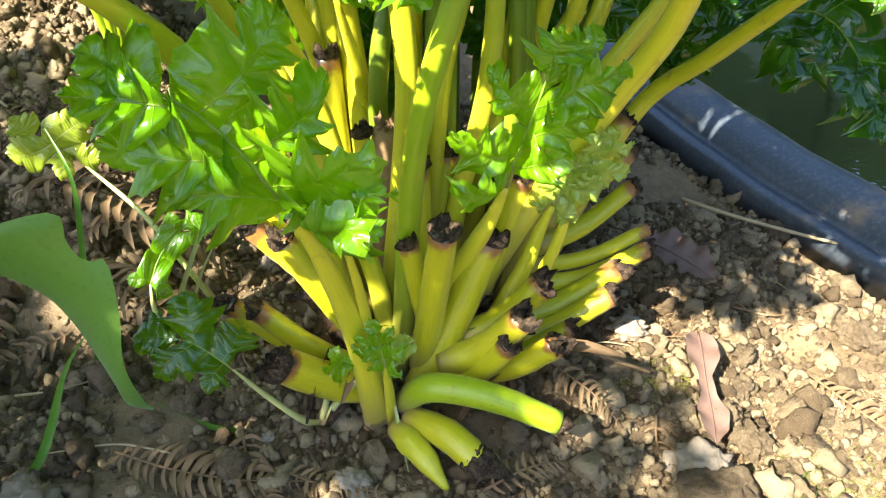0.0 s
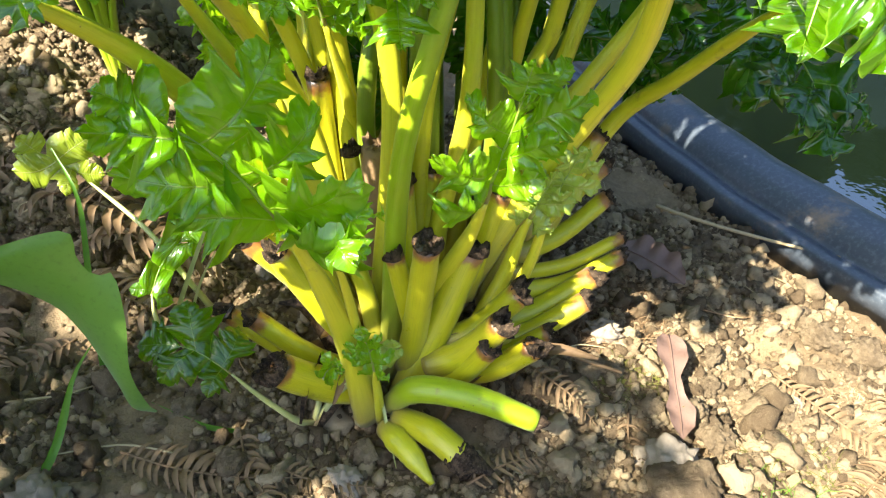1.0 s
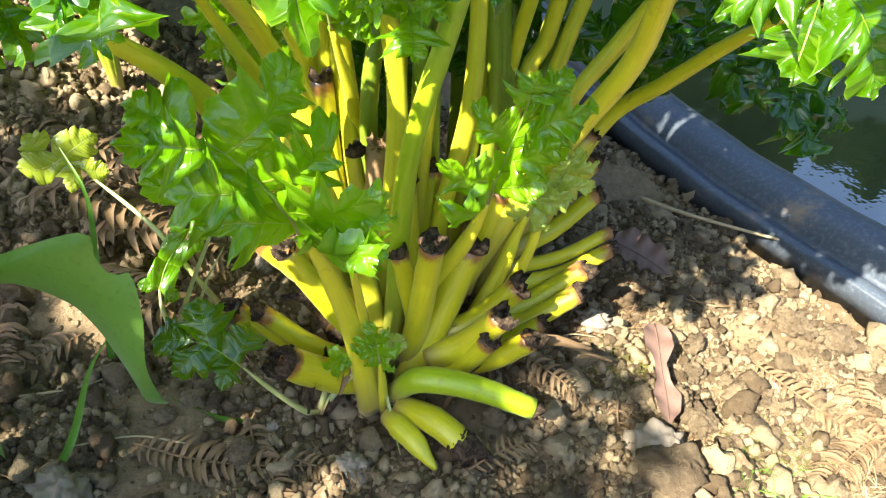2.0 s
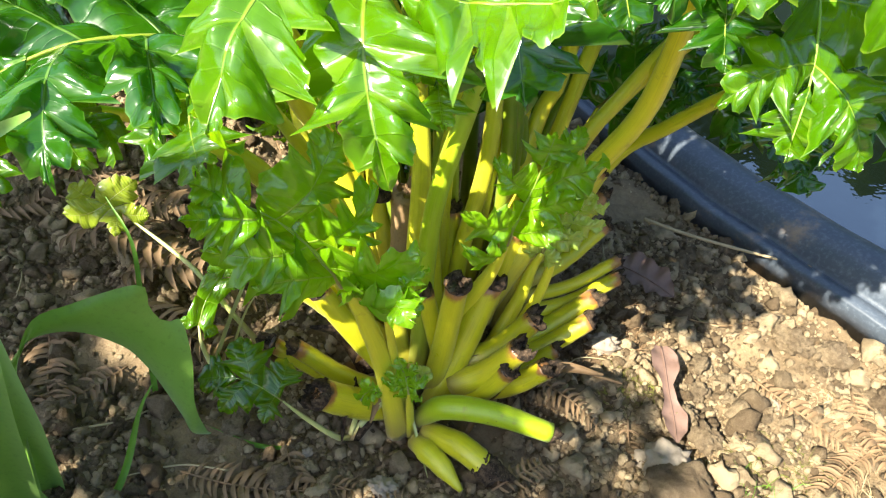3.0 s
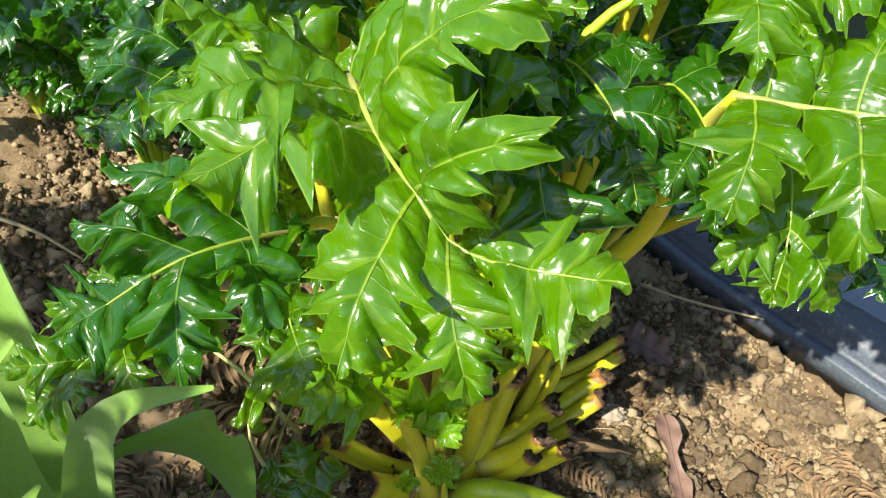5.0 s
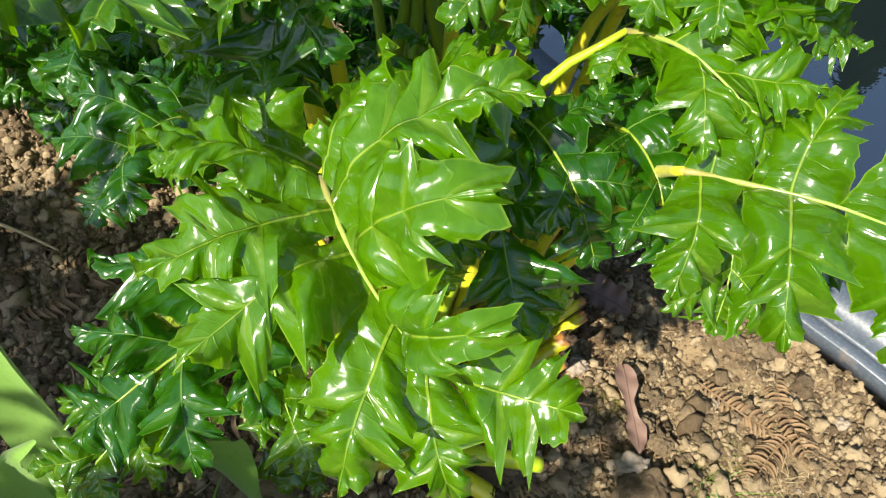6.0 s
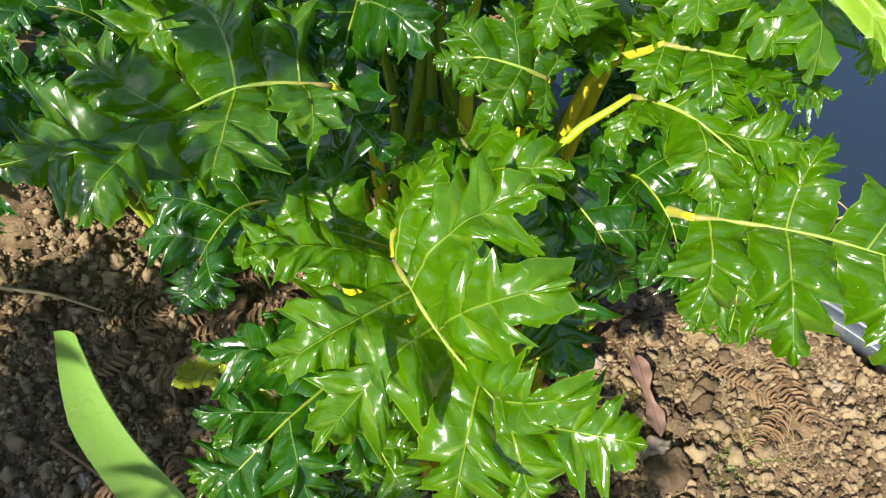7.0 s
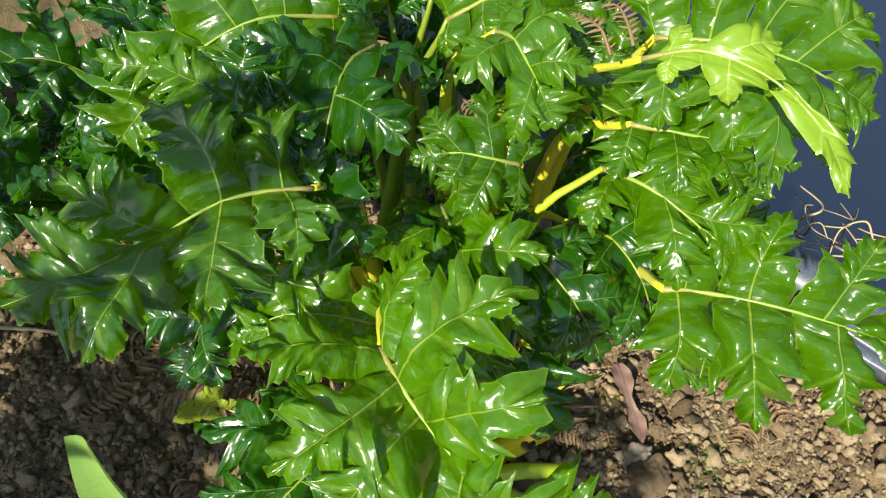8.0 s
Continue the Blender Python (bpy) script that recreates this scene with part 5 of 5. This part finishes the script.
def grass_blade(points, width, mat=GRASS):
    ob = part("grass_blade", blade(points, (0.5, -0.8, 0.3), [width, width, width * 0.8, 0.0008], 0.2, 1, 3, 16), mat)
    return tagged(ob, "single narrow green grass blade", "grass", "grass blades")


grass_blade([(-0.405, 0.335, 0.078), (-0.344, 0.436, 0.081), (-0.309, 0.497, 0.158), (-0.287, 0.521, 0.186)], 0.010)
grass_blade([(-0.333, 0.577, 0.084), (-0.333, 0.622, 0.182), (-0.334, 0.663, 0.261), (-0.363, 0.7, 0.305)], 0.007)
grass_blade([(-0.272, 0.615, 0.07), (-0.237, 0.626, 0.149), (-0.192, 0.638, 0.238), (-0.169, 0.643, 0.277)], 0.006, STEM_PALE)
grass_blade([(-0.252, 0.615, 0.07), (-0.216, 0.627, 0.159), (-0.182, 0.625, 0.218)], 0.004, STEM_PALE)
grass_blade([(-0.273, 0.542, 0.054), (-0.201, 0.511, 0.053), (-0.13, 0.508, 0.041)], 0.008)
grass_blade([(-0.005, 0.532, 0.077), (0.004, 0.498, 0.048), (0.013, 0.465, 0.034)], 0.004, STEM_PALE)

# ---------------------------------------------------------------- clods and crumbs of soil
rng = np.random.default_rng(3)
LUMPS = [lump(rng, 4, rng.uniform(0.2, 0.34)) for _ in range(14)]
LUMP_MESH = []
for v, f in LUMPS:
    me = bpy.data.meshes.new("clod")
    me.from_pydata([tuple(q) for q in v], [], f)
    me.polygons.foreach_set("use_smooth", np.ones(len(me.polygons), dtype=bool))
    LUMP_MESH.append(me)
for i, me in enumerate(LUMP_MESH):
    me.materials.append(STONE if i % 7 == 6 else CLOD)


def add_clod(x, y, r, which, sink=0.25):
    ob = new("clod", LUMP_MESH[which])
    ob.matrix_world = Matrix.LocRotScale((x, y, soil_at(x, y) + r * (0.6 - sink)), Euler((rng.normal(0, 0.4), rng.normal(0, 0.4), rng.uniform(0, 6.28))), (r, r, r))
    ob.parent = ground
    return ob


for x, y, r, w in ((0.284, 0.678, 0.021, 6), (0.255, 0.612, 0.022, 1), (0.28, 0.606, 0.017, 2), (0.318, 0.478, 0.034, 13), (0.325, 0.44, 0.036, 4), (0.68, 0.93, 0.032, 13),
                   (0.365, 0.555, 0.022, 3), (0.39, 0.52, 0.024, 5), (0.352, 0.525, 0.013, 7), (0.405, 0.60, 0.016, 8), (-0.325, 0.40, 0.032, 6), (-0.51, 0.58, 0.030, 9),
                   (0.19, 0.40, 0.034, 10), (0.25, 0.72, 0.02, 11), (0.45, 0.86, 0.018, 12), (0.47, 0.77, 0.014, 0), (0.59, 0.95, 0.024, 5), (0.53, 0.91, 0.022, 10),
                   (0.66, 0.68, 0.026, 1), (0.60, 0.70, 0.024, 9), (0.70, 0.60, 0.026, 3), (-0.44, 0.53, 0.026, 2), (-0.40, 0.85, 0.03, 7)):
    add_clod(x, y, r, w)
count = 0
while count < 250:
    x, y = rng.uniform(-0.72, 0.78), rng.uniform(0.30, 1.15)
    if pond_side(x, y) > -0.03 or (abs(x - 0.05) < 0.13 and 0.52 < y < 0.8):
        continue
    add_clod(x, y, float(np.clip(rng.lognormal(-4.75, 0.42), 0.004, 0.026)), int(rng.integers(0, 14)))
    count += 1


def crumbs(n, lo, hi, box, seed, detail):
    g = np.random.default_rng(seed)
    shapes = [lump(g, detail, 0.3 if detail < 2 else 0.5) for _ in range(8)]
    shapes = [(np.array(v), f) for v, f in shapes]
    verts, faces, base = [], [], 0
    for _ in range(n):
        x, y = g.uniform(box[0], box[1]), g.uniform(box[2], box[3])
        if pond_side(x, y) > -0.015 or noise.noise(Vector((x, y, 4)) * 6) < g.normal(-0.25, 0.2):
            continue
        v, f = shapes[int(g.integers(0, 8))]
        r = float(np.clip(g.lognormal(math.log(lo), 0.55), lo * 0.4, hi))
        rot = np.array(Euler(tuple(g.uniform(0, 6.28, 3))).to_matrix())
        verts.append(v @ rot.T * r + np.array((x, y, soil_at(x, y) + r * 0.3)))
        faces.extend([tuple(i + base for i in q) for q in f])
        base += len(v)
    return np.vstack(verts), faces, None


tagged(part("soil_crumbs", crumbs(60000, 0.0034, 0.012, (-0.85, 0.85, 0.22, 1.35), 11, 1), CRUMB), "loose crumbs of dry brown soil", "soil", kind="stuff")
tagged(part("soil_lumps", crumbs(6500, 0.0066, 0.021, (-0.85, 0.85, 0.22, 1.4), 12, 2), CRUMB), "small loose lumps of dry soil", "soil", kind="stuff")

# ---------------------------------------------------------------- plants and stone behind on the bank
def bank_plant(at, n, size, seed, height):
    rng = np.random.default_rng(seed)
    th = thing("acanthus_plant", (at[0], at[1], soil_at(*at)), "smaller dark green glossy acanthus on the bank behind", "plant", "acanthus plants behind")
    z0 = soil_at(*at)
    for k in range(n):
        az = 6.283 * k / n + rng.normal(0, 0.25)
        dx, dy = math.cos(az), math.sin(az)
        ln = size * rng.uniform(0.8, 1.2)
        hh = height * rng.uniform(0.65, 1.1)
        b = np.array((at[0] + dx * 0.05, at[1] + dy * 0.05, z0 + hh * 0.75))
        lp = [b, b + (dx * ln * 0.33, dy * ln * 0.33, hh * 0.22), b + (dx * ln * 0.67, dy * ln * 0.67, hh * 0.25), b + (dx * ln, dy * ln, hh * 0.1)]
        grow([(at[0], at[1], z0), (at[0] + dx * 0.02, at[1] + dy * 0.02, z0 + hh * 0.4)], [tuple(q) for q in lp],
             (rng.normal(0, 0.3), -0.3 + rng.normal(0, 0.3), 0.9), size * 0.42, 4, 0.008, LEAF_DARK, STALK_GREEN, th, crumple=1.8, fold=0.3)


bank_plant((-0.47, 1.12), 9, 0.24, 41, 0.42)
bank_plant((-0.30, 1.22), 8, 0.26, 42, 0.50)
bank_plant((-0.72, 1.30), 7, 0.20, 43, 0.25)
bank_plant((0.05, 1.25), 8, 0.26, 44, 0.48)


def clover(at, seed):
    rng = np.random.default_rng(seed)
    z0 = soil_at(*at)
    th = thing("clover_patch", (at[0], at[1], z0), "low patch of small round dark green leaves", "weed", "weeds on the bank")
    for k in range(14):
        x, y = at[0] + rng.normal(0, 0.05), at[1] + rng.normal(0, 0.05)
        z = soil_at(x, y) + rng.uniform(0.03, 0.07)
        st = part("stalk", tube([(x, y, z - 0.07), (x + 0.005, y, z)], [0.001, 0.0008], 4, 5, 0, 0, k), STALK_GREEN, th)
        for j in range(3):
            a = 2.094 * j + rng.uniform(0, 1)
            d = np.array((math.cos(a), math.sin(a), 0.1))
            part("leaflet", blade([(x, y, z), np.array((x, y, z)) + d * 0.012, np.array((x, y, z)) + d * 0.026], (0, 0, 1), [0.004, 0.024, 0.022, 0.008], 0.1, j, 5, 6), GRASS_DARK, st)


GRASS_DARK = plain_material("weed_leaf", (0.02, 0.075, 0.015), (0.045, 0.13, 0.03), 0.5, 40.0, 200.0, 0.2, 0.2)
for i, at in enumerate(((-0.72, 1.62), (-0.60, 1.50), (-0.52, 1.66), (-0.80, 1.45))):
    clover(at, 50 + i)


# ---------------------------------------------------------------- moss and fine dry growth on the open soil
def moss_patch(at, radius, n, seed, mat, tall):
    rng = np.random.default_rng(seed)
    pieces = []
    for k in range(n):
        a, q = rng.uniform(0, 6.28), radius * math.sqrt(rng.random())
        x, y = at[0] + q * math.cos(a), at[1] + q * math.sin(a) * 0.7
        p = np.array((x, y, soil_at(x, y) - 0.001))
        d = np.array((rng.normal(0, 0.8), rng.normal(0, 0.8), 1.0))
        ln = tall * rng.uniform(0.5, 1.3)
        pieces.append(blade([p, p + d * ln * 0.5, p + d * ln + (rng.normal(0, 0.3) * ln, rng.normal(0, 0.3) * ln, -0.3 * ln)], tuple(rng.normal(0, 1, 3)), [0.0012, 0.001, 0.0003], 0.1, k, 2, 3))
    ob = part("moss_patch", join(*pieces), mat)
    return tagged(ob, "small patch of yellow-green moss and dry threads on the soil", "moss", kind="stuff")


moss_patch((0.29, 0.595), 0.05, 420, 1, MOSS, 0.010)
moss_patch((0.47, 0.47), 0.07, 420, 2, MOSS, 0.012)
moss_patch((0.55, 0.42), 0.06, 300, 3, STRAW, 0.016)
moss_patch((0.60, 0.58), 0.06, 260, 4, STRAW, 0.014)
moss_patch((0.44, 0.42), 0.05, 60, 5, GRASS, 0.03)
moss_patch((0.17, 0.575), 0.035, 260, 6, WOOD_DRY, 0.016)
litter = moss_patch((0.27, 0.74), 0.12, 1500, 7, WOOD_DRY, 0.014)
litter.name = "leaf_litter"
tagged(litter, "fine dark brown decayed litter round the stalks", "litter", kind="stuff")

# pale roots at the water's edge
rng = np.random.default_rng(91)
for k in range(12):
    x, y = rng.uniform(0.90, 1.10), rng.uniform(0.68, 0.90)
    a = rng.uniform(0, 6.28)
    pts = [(x + 0.05 * s * math.cos(a + s), y + 0.05 * s * math.sin(a + s), -0.045 + 0.03 * math.sin(s * 2.2) * rng.random()) for s in (0, 0.7, 1.4, 2.1)]
    twig(pts, rng.uniform(0.0012, 0.003), STRAW, "root", "pale dry root hanging over the pond water", "root")


# a squared stone on the bank
def kerb_stone(at, size, turn):
    bm = bmesh.new()
    bmesh.ops.create_cube(bm, size=1.0)
    bmesh.ops.subdivide_edges(bm, edges=bm.edges[:], cuts=7, use_grid_fill=True)
    for v in bm.verts:
        v.co *= 0.90 + 0.10 / max(0.6, v.co.length / 0.6)
        v.co = Vector((v.co.x * size[0], v.co.y * size[1], v.co.z * size[2])) + noise.noise_vector(v.co * 5) * 0.008
    verts, faces = [tuple(v.co) for v in bm.verts], [tuple(v.index for v in f.verts) for f in bm.faces]
    bm.free()
    ob = part("kerb_stone", (verts, faces, None), STONE)
    ob.matrix_world = Matrix.Translation((at[0], at[1], soil_at(*at) + size[2] * 0.3)) @ Matrix.Rotation(turn, 4, "Z")
    return tagged(ob, "weathered beige squared stone on the bank", "stone")


kerb_stone((-0.95, 1.92), (0.36, 0.12, 0.10), 0.1)
